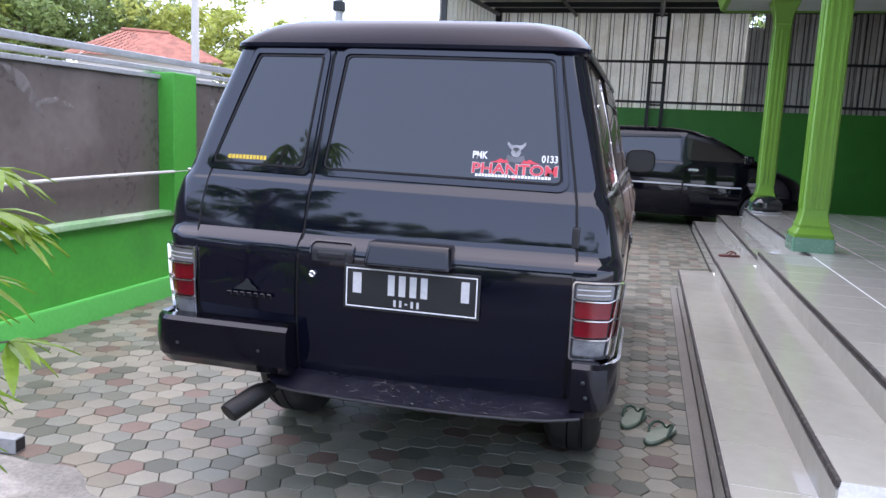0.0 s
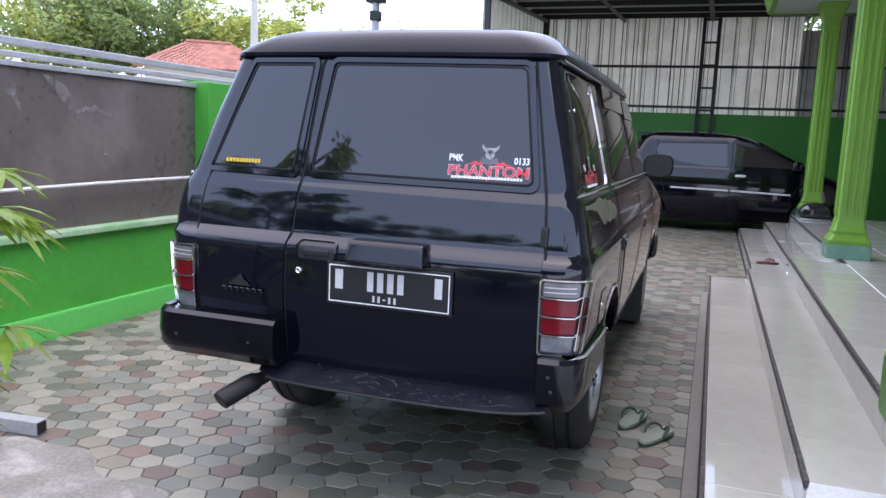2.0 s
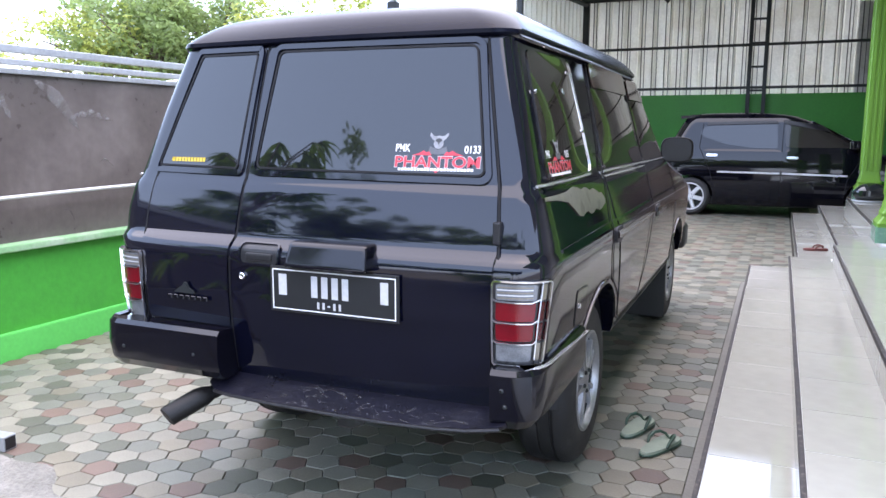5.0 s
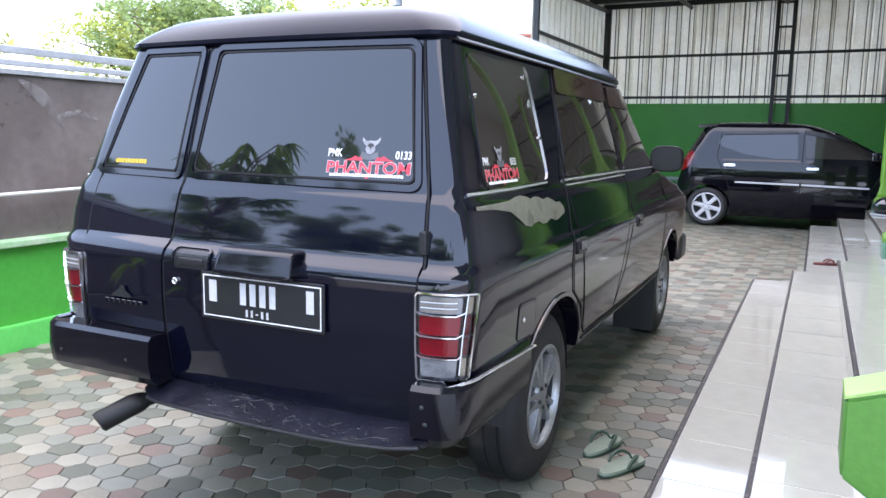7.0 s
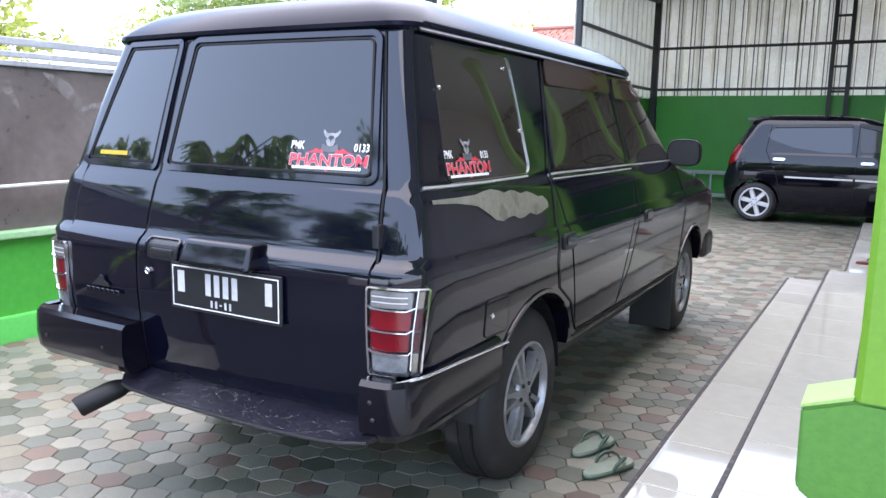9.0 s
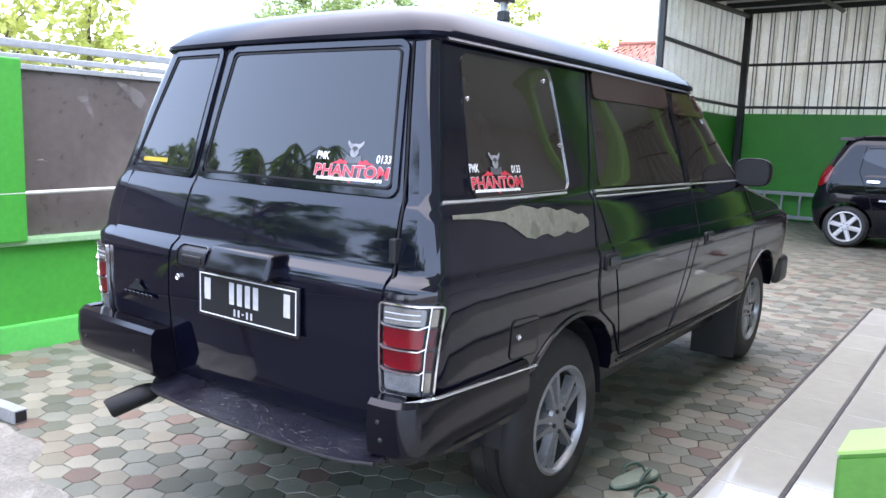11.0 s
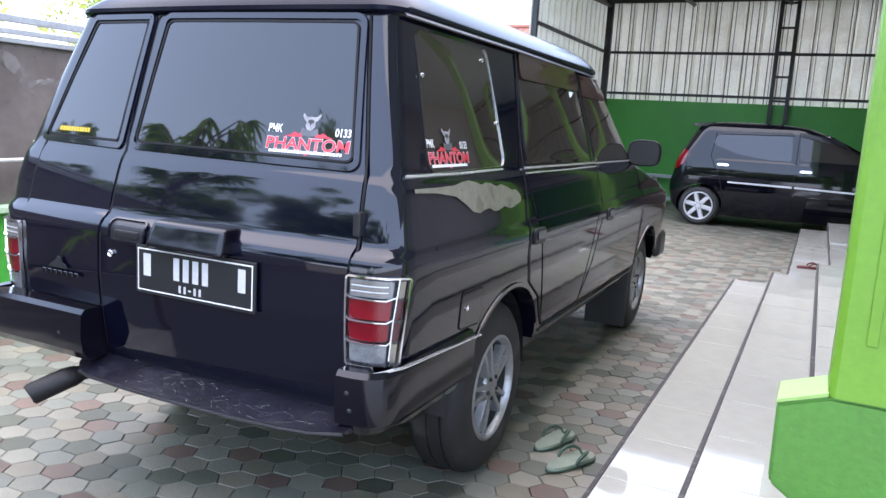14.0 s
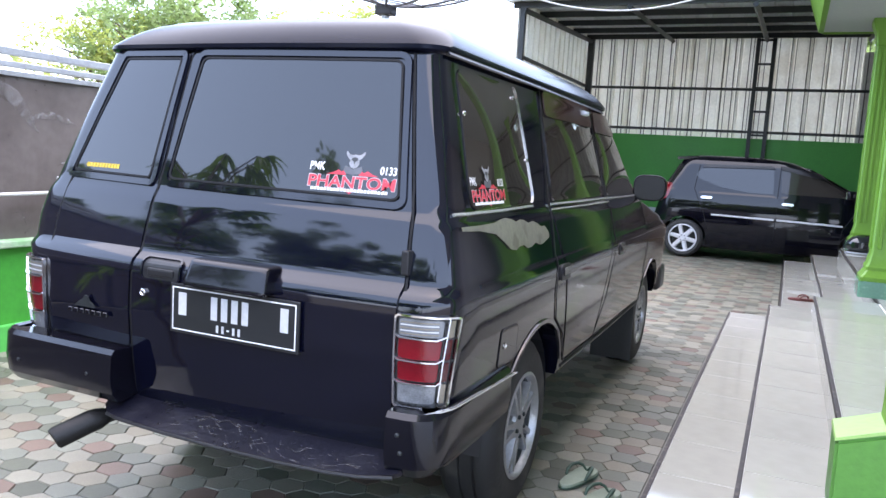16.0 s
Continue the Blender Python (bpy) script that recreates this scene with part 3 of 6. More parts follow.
def tiles(parent, x0, x1, y0, y1, z, ty, tx, nosing=0.005):
    """Tread tiles, each its own piece."""
    meshes = {}
    y = y0
    while y < y1 - 0.01:
        yy = min(y + ty, y1)
        x = x0 + nosing
        while x < x1 - 0.01:
            xx = min(x + tx, x1)
            key = (round(xx - x, 3), round(yy - y, 3))
            if key not in meshes:
                bm = boxbm(0.003, key[0] - 0.003, 0.003, key[1] - 0.003, -0.012, 0.0, 0.0012, 1)
                me = bpy.data.meshes.new("tile")
                bmesh.ops.recalc_face_normals(bm, faces=bm.faces)
                bm.to_mesh(me)
                bm.free()
                me.materials.append(M_TILE)
                meshes[key] = me
            ob = new("tile", meshes[key])
            ob.location = (x, y, z)
            ob.parent = parent
            x = xx
        y = yy


def risers(parent, x, y0, y1, z0, z1, ty):
    y = y0
    me = None
    while y < y1 - 0.02:
        yy = min(y + ty, y1)
        bm = boxbm(-0.008, 0.0, 0.0015, yy - y - 0.0015, 0, z1 - z0, 0.001, 1)
        me = bpy.data.meshes.new("riser_tile")
        bm.to_mesh(me)
        bm.free()
        me.materials.append(M_TILE)
        ob = new("riser_tile", me)
        ob.location = (x, y, z0)
        ob.parent = parent
        y = yy


# ---- carport ----
def ribbed(bm, p0, p1, z0, z1, normal, pitch=0.2, rise=0.022):
    """Ribbed zinc sheet between two plan points."""
    p0, p1, nn = Vector(p0), Vector(p1), Vector(normal)
    L = (p1 - p0).length
    d = (p1 - p0).normalized()
    prof = []
    s = 0.0
    while s < L:
        for ds, h in ((0, 0), (pitch * 0.62, 0), (pitch * 0.625, -0.06), (pitch * 0.69, -0.06), (pitch * 0.695, rise), (pitch * 0.885, rise), (pitch * 0.89, -0.06), (pitch * 0.96, -0.06), (pitch * 0.965, 0)):
            if s + ds < L:
                prof.append((s + ds, h))
        s += pitch
    prof.append((L, 0))
    cols = []
    for s, h in prof:
        q = p0 + d * s + nn * h
        cols.append([bm.verts.new((q.x, q.y, z0)), bm.verts.new((q.x, q.y, z1)), bm.verts.new((q.x - nn.x * 0.002, q.y - nn.y * 0.002, z1)), bm.verts.new((q.x - nn.x * 0.002, q.y - nn.y * 0.002, z0))])
    for a, b in zip(cols, cols[1:]):
        for k in range(4):
            bm.faces.new((a[k], a[(k + 1) % 4], b[(k + 1) % 4], b[k]))


BY = 16.7
wn_ = thing("wall_north", "green rendered back wall of the carport under zinc sheeting", "wall", kind="structure")
part("wall_body", boxbm(WX - 0.2, 8.0, BY, BY + 0.15, -0.05, 2.0), M_GREEN, wn_)
bm = bmesh.new()
ribbed(bm, (WX, BY + 0.02, 0), (1.86, BY + 0.02, 0), 1.98, 4.02, (0, -1, 0), 0.30, 0.014)
part("zinc_sheet", bm, M_ZINC, wn_, "pale ribbed sheeting with daylight glow added")
bm = bmesh.new()
ribbed(bm, (1.86, BY + 0.02, 0), (2.16, BY + 0.02, 0), 1.98, 3.62, (0, -1, 0), 0.30, 0.014)
ribbed(bm, (2.16, BY + 0.02, 0), (8.0, BY + 0.02, 0), 1.98, 4.02, (0, -1, 0), 0.30, 0.014)
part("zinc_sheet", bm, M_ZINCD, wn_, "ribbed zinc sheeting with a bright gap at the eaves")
ww = thing("wall_carport_west", "green side wall of the carport with ribbed zinc sheeting", "wall", kind="structure")
part("wall_body", boxbm(WX - 0.16, WX - 0.02, 12.25, BY, 0.6, 1.95), M_GREEN, ww)
bm = bmesh.new()
ribbed(bm, (WX - 0.02, 12.25, 0), (WX - 0.02, BY, 0), 1.93, 4.0, (1, 0, 0), 0.30, 0.014)
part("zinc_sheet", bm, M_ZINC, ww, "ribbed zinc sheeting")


def groove_shades(parent, x0, x1, z0, z1, rng):
    """Dark strips in place of the shade in the sheeting's grooves, in pairs."""
    bm = bmesh.new()
    x = x0 + 0.06
    while x < x1:
        for dx, w in ((0.0, 0.018), (rng.uniform(0.055, 0.09), 0.012)):
            box(bm, x + dx, x + dx + w, BY - 0.008, BY + 0.01, z0, z1)
        x += rng.uniform(0.19, 0.30)
    part("groove_shade", bm, M_GROOVESHADE, parent, "dark strips painted as shade in the grooves of the sheeting")


groove_shades(wn_, WX + 0.12, 7.8, 2.0, 3.95, random.Random(3))


def carport_frame():
    f = thing("carport_frame", "dark painted steel frame of the carport", "steel frame")
    for z in (2.12, 2.92):
        part("girt", boxbm(WX, 8.0, BY - 0.06, BY - 0.018, z - 0.025, z + 0.025), M_FRAME, f)
        part("girt", boxbm(WX - 0.01, WX + 0.035, 12.3, BY - 0.07, z - 0.025, z + 0.025), M_FRAME, f)
    for x in (0.2,):
        for dx in (-0.14, 0.14):
            part("upright", boxbm(x + dx - 0.035, x + dx + 0.035, BY - 0.17, BY - 0.1, -0.012, 3.92), M_FRAME, f)
        for k in range(9):
            z = 0.3 + k * 0.44
            part("brace", boxbm(x - 0.105, x + 0.105, BY - 0.155, BY - 0.115, z - 0.02, z + 0.02), M_FRAME, f)
    part("upright", boxbm(WX + 0.0, WX + 0.12, BY - 0.17, BY - 0.07, -0.012, 3.95), M_FRAME, f)
    part("upright", boxbm(WX + 0.0, WX + 0.08, 12.27, 12.35, 0.63, 3.75), M_FRAME, f)
    for i, y in enumerate((12.25, 13.3, 14.35, 15.4, 16.4)):
        z = 3.72 + (y - 12.25) * 0.05
        part("purlin", boxbm(WX - 0.1, 8.0, y, y + 0.05, z - 0.09, z), M_FRAME, f)
    for x in (-3.1, -1.5, 0.2, 1.9, 3.6, 5.3):
        bm = bmesh.new()
        tube(bm, [(x, 12.25, 3.60), (x, 16.6, 3.82)], 0.045, 4)
        part("rafter", bm, M_FRAME, f)
    return f


carport_frame()
roof = thing("carport_roof", "ribbed zinc carport roof seen from below", "roof", kind="structure")
bm = bmesh.new()
xs = []
x = WX - 0.2
while x < 8.0:
    xs += [(x, 0), (x + 0.16, 0), (x + 0.175, 0.025), (x + 0.205, 0.025), (x + 0.22, 0)]
    x += 0.24
cols = []
for x, h in xs:
    cols.append([bm.verts.new((x, 12.1, 3.72 + h)), bm.verts.new((x, 16.95, 3.965 + h)), bm.verts.new((x, 16.95, 3.97 + h)), bm.verts.new((x, 12.1, 3.725 + h))])
for a, b in zip(cols, cols[1:]):
    for k in range(4):
        bm.faces.new((a[k], a[(k + 1) % 4], b[(k + 1) % 4], b[k]))
part("zinc_sheet", bm, M_ROOF, roof)
part("eave_trim", boxbm(WX - 0.2, 8.0, 12.06, 12.09, 3.70, 3.78), M_STEEL, roof)

# ---- porch canopy and columns ----
canopy = thing("porch_canopy", "flat porch canopy with white ceiling and lime painted fascia", "canopy", kind="structure")
part("ceiling_slab", boxbm(1.06, 6.0, 0.8, 12.3, 3.22, 3.42, 0.004), M_CEIL, canopy)
bm = bmesh.new()
extrude_poly(bm, [Vector((1.06, 0, 3.20)), Vector((1.0, 0, 3.22)), Vector((0.86, 0, 3.62)), Vector((0.92, 0, 3.7)), Vector((1.06, 0, 3.7))], (0, 11.52, 0))
bmesh.ops.translate(bm, vec=(0, 0.8, 0), verts=bm.verts)
part("fascia", bm, M_LIME, canopy, "lime green sloping fascia")
part("fascia", boxbm(1.06, 6.0, 12.3, 12.34, 3.2, 3.62), M_LIME, canopy)


def sq(a, z, ch=0.012, b=None):
    """Outline of a square pillar with chamfered corners; b is its half depth where it differs."""
    b = a if b is None else b
    return [Vector(v) for v in ((-a + ch, -b, z), (a - ch, -b, z), (a, -b + ch, z), (a, b - ch, z), (a - ch, b, z), (-a + ch, b, z), (-a, b - ch, z), (-a, -b + ch, z))]


def column(x, y, z0, top, label):
    """Square fluted column with a teal plinth, a bell base and a capital."""
    c = thing("porch_column", label, "column", (x, y, z0), group="columns of the porch")
    h = top - z0
    bm = bmesh.new()
    loft(bm, [sq(0.165, 0), sq(0.168, 0.12)])
    part("plinth", bm, M_TEAL, c, "teal glazed plinth")
    prof = [(0.155, 0.12), (0.158, 0.15), (0.142, 0.17), (0.125, 0.20), (0.128, 0.225), (0.115, 0.25), (0.108, 0.30)]
    bm = bmesh.new()
    loft(bm, [sq(a, z) for a, z in prof] + [sq(0.102, prof[-1][1] + 0.02), sq(0.102, h - 0.32)])
    part("shaft", bm, M_LIME, c, smooth=30)
    for k in range(4):
        for dx in (-0.055, 0.0, 0.055):
            bm = boxbm(dx - 0.014, dx + 0.014, -0.112, -0.10, prof[-1][1] + 0.06, h - 0.36, 0.005, 2, pose(0, 0, 0, 0, 0, 90 * k))
            part("flute", bm, M_LIME, c)
    bm = bmesh.new()
    loft(bm, [sq(a, z) for a, z in ((0.105, h - 0.32), (0.112, h - 0.30), (0.106, h - 0.27), (0.125, h - 0.16), (0.165, h - 0.06), (0.17, h - 0.045), (0.17, h))])
    part("capital", bm, M_LIME, c, smooth=30)
    return c


def edge_column(x, y, z0, top, label):
    """Plain column on a block that juts over the step, with a chamfered foot and a sloping pale top."""
    c = thing("porch_column", label, "column", (x, y, z0), group="columns of the porch")
    h = top - z0
    bm = bmesh.new()
    extrude_poly(bm, [Vector((px, -0.08, pz)) for px, pz in ((-0.130, 0.001), (-0.140, -0.012), (-0.215, 0.040), (-0.219, 0.052), (-0.221, 0.234), (-0.117, 0.270), (0.14, 0.270), (0.14, 0.001))], (0, 0.16, 0))
    bmesh.ops.bevel(bm, geom=list(bm.edges), offset=0.007, segments=2, affect="EDGES")
    part("pedestal", bm, M_PEDESTAL, c, "green painted block with a chipped chamfered foot", smooth=40)
    bm = bmesh.new()
    extrude_poly(bm, [Vector((px, -0.077, pz)) for px, pz in ((-0.223, 0.235), (-0.221, 0.243), (-0.118, 0.280), (-0.118, 0.271))], (0, 0.154, 0))
    part("cap", bm, M_CAP, c, "pale lime painted sloping top")
    bm = bmesh.new()
    loft(bm, [sq(0.121, 0.271, 0.014, 0.082), sq(0.119, 0.30, 0.014, 0.080), sq(0.119, h - 0.3, 0.014, 0.080)])
    part("shaft", bm, M_LIME, c, smooth=30)
    for dx in (-0.05, 0.02, 0.09):
        part("flute", boxbm(dx - 0.012, dx + 0.012, -0.0835, -0.0785, 0.40, h - 0.36, 0.003), M_LIME, c)
    bm = bmesh.new()
    loft(bm, [sq(a, z) for a, z in ((0.122, h - 0.3), (0.128, h - 0.28), (0.124, h - 0.26), (0.135, h - 0.16), (0.165, h - 0.06), (0.17, h - 0.045), (0.17, h))])
    part("capital", bm, M_LIME, c, smooth=30)
    return c


edge_column(1.251, 2.93, 0.443, 3.22, "lime green square porch column on a block jutting over the steps")
column(1.57, 7.4, 0.443, 3.22, "lime green fluted porch column with a teal plinth")
column(1.74, 11.72 - 0.2, 0.443, 3.22, "lime green fluted porch column with a teal plinth")
# Out of view: the front tints car reflections, the others block side light.
tagged(part("wall_house", boxbm(3.55, 3.75, 2.5, 11.9, 0.0, 3.22), M_FACADE), "unseen plain beige house front behind the porch", "wall", kind="structure")
tagged(part("wall_house_end", boxbm(3.75, 4.88, 11.75, 11.9, 0.0, 4.0), M_FACADE), "unseen plain beige end wall added to block side light", "wall", kind="structure")
tagged(part("wall_carport_east", boxbm(4.88, 5.03, 11.75, BY, 0.0, 4.0), M_FACADE), "unseen plain beige wall added to close the carport to side light", "wall", kind="structure")


# ---- black wagon ----
def prints(parent, name, surf, cells, m, off, flip=1, label=""):
    """Flat printed shapes laid on a surface: (u0, u1, v0, v1) each."""
    for u0, u1, v0, v1 in cells:
        part(name, panel(surf, [(u0, v0), (u1, v0), (u1, v1), (u0, v1)], off, 0.0008, 0, 0, 2, flip), m, parent, label)


def road_wheel(parent, x, y, z, side, r, rim, width, spokes, split, m_rim, m_tyre=M_TYRE):
    """Tyre and alloy wheel; side is 1 for the car's right."""
    w = new("wheel")
    w.parent = parent
    w.matrix_basis = pose(x, y, z, 0, 0, 0 if side > 0 else 180)
    tagged(w, "", "")
    bm = bmesh.new()
    h = width
    turned(bm, [(0.0, rim + 0.004), (0.004, rim + 0.02), (0.006, rim + (r - rim) * 0.5), (-0.004, r - 0.035), (-0.022, r - 0.012), (-0.04, r - 0.003),
                (-0.055, r), (-0.058, r - 0.009), (-0.066, r - 0.009), (-0.069, r), (-h / 2 - 0.004, r), (-h / 2 - 0.002, r - 0.009), (-h / 2 + 0.002 - 0.01, r - 0.009), (-h / 2 - 0.012, r),
                (-h + 0.055, r), (-h + 0.04, r - 0.003), (-h + 0.02, r - 0.02), (-h, r - 0.06), (-h, rim), (-0.05, rim)], 56, None, True)
    part("tyre", bm, m_tyre, w, smooth=30)
    bm = bmesh.new()
    turned(bm, [(0.002, rim + 0.006), (0.006, rim - 0.004), (-0.004, rim - 0.012), (-0.022, rim - 0.016), (-0.022, rim - 0.002)], 56, None, True)
    part("rim", bm, m_rim, w, smooth=30)
    bm = bmesh.new()
    turned(bm, [(-0.022, rim - 0.003), (-0.022, rim - 0.017), (-0.10, rim - 0.03), (-0.12, rim - 0.02)], 56, None, True)
    part("barrel", bm, M_FRAME, w, smooth=30)
    bm = bmesh.new()
    turned(bm, [(-0.13, 0.05), (-0.02, 0.062), (-0.008, 0.055), (-0.004, 0.035), (-0.002, 0.001)], 32)
    part("hub", bm, m_rim, w, smooth=30)
    bm = bmesh.new()
    turned(bm, [(-0.085, rim - 0.025), (-0.085, 0.045), (-0.10, 0.045), (-0.10, rim - 0.025)], 40, None, True)
    part("brake_disc", bm, M_FRAME, w)
    for k in range(spokes):
        a = 2 * math.pi * k / spokes + 0.3
        for s in ((-1, 1) if split else (0,)):
            bm = bmesh.new()
            w0, w1 = (0.017, 0.014) if split else (0.036, 0.034)
            c0, c1 = s * 0.012, s * 0.034
            loft(bm, [[Vector((-0.035, c0 - w0, 0.035)), Vector((-0.006, c0 - w0 * 0.6, 0.035)), Vector((-0.006, c0 + w0 * 0.6, 0.035)), Vector((-0.035, c0 + w0, 0.035))],
                      [Vector((-0.04, (c0 + c1) / 2 - w1, rim * 0.62)), Vector((-0.008, (c0 + c1) / 2 - w1 * 0.6, rim * 0.62)), Vector((-0.008, (c0 + c1) / 2 + w1 * 0.6, rim * 0.62)), Vector((-0.04, (c0 + c1) / 2 + w1, rim * 0.62))],
                      [Vector((-0.05, c1 - w1, rim - 0.012)), Vector((-0.012, c1 - w1 * 0.7, rim - 0.012)), Vector((-0.012, c1 + w1 * 0.7, rim - 0.012)), Vector((-0.05, c1 + w1, rim - 0.012))]])
            bmesh.ops.transform(bm, matrix=Matrix.Rotation(a, 4, "X"), verts=bm.verts)
            part("spoke", bm, m_rim, w)
        bm = bmesh.new()
        turned(bm, [(-0.02, 0.0085), (0.0, 0.0085), (0.003, 0.004), (0.003, 0.0005)], 8)
        bmesh.ops.translate(bm, vec=(0, 0.042 * math.cos(a + 0.6), 0.042 * math.sin(a + 0.6)), verts=bm.verts)
        part("wheel_nut", bm, M_FRAME, w)
    return w


wagon = thing("station_wagon", "black boxy station wagon with tinted windows parked on the pavers", "car", (-0.64, 2.6, 0), 0.5)
PW = Shell([
    (0.43, 0.735, 0.075, 3.95, 0.09, 0.12), (0.46, 0.745, 0.05, 3.97, 0.09, 0.12), (0.50, 0.752, 0.03, 4.0, 0.10, 0.14),
    (0.62, 0.765, 0.012, 4.02, 0.10, 0.14), (0.75, 0.775, 0.0, 4.02, 0.10, 0.14), (0.86, 0.78, 0.0, 4.0, 0.10, 0.14),
    (0.895, 0.779, 0.002, 3.97, 0.095, 0.14), (0.908, 0.777, 0.007, 3.9, 0.09, 0.14), (0.920, 0.773, 0.020, 3.87, 0.085, 0.14), (0.932, 0.768, 0.036, 3.85, 0.08, 0.14), (0.942, 0.764, 0.042, 3.80, 0.075, 0.14), (0.955, 0.761, 0.0445, 3.78, 0.072, 0.14), (0.98, 0.756, 0.0497, 3.72, 0.07, 0.14),
    (1.01, 0.750, 0.0568, 3.5, 0.067, 0.12), (1.04, 0.743, 0.0648, 3.35, 0.064, 0.12), (1.07, 0.736, 0.0738, 3.18, 0.06, 0.12), (1.092, 0.730, 0.0812, 3.1, 0.058, 0.12), (1.106, 0.722, 0.0882, 3.06, 0.055, 0.12), (1.122, 0.713, 0.0985, 3.04, 0.052, 0.12),
    (1.15, 0.705, 0.106, 2.98, 0.052, 0.12), (1.35, 0.657, 0.160, 2.68, 0.05, 0.12), (1.53, 0.612, 0.212, 2.42, 0.048, 0.12),
    (1.555, 0.607, 0.219, 2.38, 0.048, 0.12), (1.560, 0.612, 0.206, 2.40, 0.06, 0.14), (1.566, 0.619, 0.199, 2.42, 0.07, 0.14), (1.578, 0.620, 0.198, 2.42, 0.08, 0.14),
    (1.588, 0.615, 0.206, 2.41, 0.09, 0.15), (1.605, 0.603, 0.222, 2.39, 0.10, 0.15), (1.63, 0.580, 0.250, 2.34, 0.12, 0.16), (1.652, 0.553, 0.282, 2.26, 0.14, 0.2), (1.672, 0.512, 0.33, 2.16, 0.17, 0.22), (1.687, 0.45, 0.44, 2.05, 0.2, 0.24), (1.696, 0.36, 0.65, 1.9, 0.2, 0.24), (1.70, 0.22, 0.9, 1.7, 0.18, 0.18)], 0.022, ((0.88, 0.0), (0.93, 0.03), (1.0, 0.045), (1.12, 0.045), (1.35, 0.03), (1.56, 0.01), (1.7, 0.0)))
body = part("body", PW.mesh(0.03), M_PAINT, wagon, smooth=32)
HUB_R, HUB_F, HUBZ = 0.895, 3.40, 0.322


def arch(y, r, z):
    bm = bmesh.new()
    turned(bm, [(-1.2, r), (1.2, r)], 44)
    bmesh.ops.holes_fill(bm, edges=bm.edges)
    bmesh.ops.translate(bm, vec=(0, y, z), verts=bm.verts)
    return bm


cut(body, [arch(HUB_R - 0.01, 0.385, HUBZ), arch(HUB_F, 0.375, HUBZ)])
body.data.polygons.foreach_set("use_smooth", [True] * len(body.data.polygons))
body.data.set_sharp_from_angle(angle=radians(32))
# Roof faces take the copy with its reflection toned down.
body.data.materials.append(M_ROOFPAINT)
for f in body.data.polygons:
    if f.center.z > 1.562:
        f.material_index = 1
part("underbody", boxbm(-0.62, 0.62, 0.45, 3.8, 0.30, 0.44, 0.03), M_BLACK, wagon)
part("rear_axle", tubebm([(-0.6, 0.895, 0.31), (-0.12, 0.895, 0.31), (0, 0.895, 0.31), (0.12, 0.895, 0.31), (0.6, 0.895, 0.31)], [0.04, 0.045, 0.12, 0.045, 0.04], 14), M_BLACK, wagon, smooth=True)
for sx in (-1, 1):
    for hy in (HUB_R, HUB_F):
        bm = bmesh.new()
        turned(bm, [(sx * 0.45, 0.37), (sx * 0.70, 0.37)], 32)
        bmesh.ops.translate(bm, vec=(0, hy, HUBZ), verts=bm.verts)
        bm.verts.ensure_lookup_table()
        bmesh.ops.delete(bm, geom=[v for v in bm.verts if v.co.z < HUBZ - 0.05], context="VERTS")
        part("wheel_well", bm, M_BLACK, wagon)
    for hy, hr in ((HUB_R - 0.01, 0.385), (HUB_F, 0.375)):
        surf = PW.side if sx > 0 else PW.left
        pts = [(hy + hr * 1.02 * math.cos(a), HUBZ + hr * 1.02 * math.sin(a)) for a in [radians(28 + 124 * k / 18) for k in range(19)]]
        part("wheel_arch_lip", ribbon(surf, pts, 0.018, 0.006, sx, 0.010, False, 2), M_PAINT, wagon, smooth=40)

# tail doors
TG = [(0.475, -0.256, 0.626), (0.62, -0.254, 0.628), (0.93, -0.250, 0.634), (1.10, -0.245, 0.618), (1.548, -0.226, 0.531)]
LD = [(0.645, -0.626, -0.268), (0.93, -0.634, -0.262), (1.10, -0.618, -0.257), (1.548, -0.531, -0.238)]
tailgate = part("tailgate", panel(PW.rear, TG, 0.007, 0.012, 0.02, 0.02, 64), M_PAINT, wagon, "wide black tail door", smooth=30)
ldoor = part("tail_door", panel(PW.rear, LD, 0.007, 0.012, 0.03, 0.02, 56), M_PAINT, wagon, "narrow black tail door", smooth=30)
GB = [(-0.214, 1.157), (0.572, 1.148), (0.508, 1.528), (-0.178, 1.532)]
GL = [(-0.612, 1.160), (-0.290, 1.154), (-0.268, 1.530), (-0.505, 1.530)]
for owner, g in ((tailgate, GB), (ldoor, GL)):
    part("rear_window", panel(PW.rear, g, 0.0095, 0.004, 0.03, 0.05, 14), M_TINT, owner, "dark tinted glass", smooth=30)
    part("window_seal", ribbon(PW.rear, rounded(g, 0.03, 0.05), 0.008, 0.0125, 1, 0.007, True, 3), M_RUBBER, owner, "black rubber seal", smooth=40)
    big2 = [(p[0] + (0.016 if i in (1, 2) else -0.016), p[1] + (0.016 if i > 1 else -0.016)) for i, p in enumerate(g)]
    part("window_frame", ribbon(PW.rear, rounded(big2, 0.035, 0.055), 0.022, 0.0140, 1, 0.009, True, 3), M_PAINT, owner, smooth=40)
# seams
part("door_gap", ribbon(PW.rear, [(-0.232, 1.552), (-0.251, 1.1), (-0.256, 0.93), (-0.261, 0.64), (-0.262, 0.475)], 0.008, 0.0045, 1, 0.002), M_RUBBER, wagon)
for g in (1, -1):
    part("door_gap", ribbon(PW.rear, [(g * 0.536, 1.552), (g * 0.623, 1.1), (g * 0.640, 0.93), (g * 0.633, 0.62), (g * 0.631, 0.475)], 0.008, 0.0045, 1, 0.002), M_RUBBER, wagon)
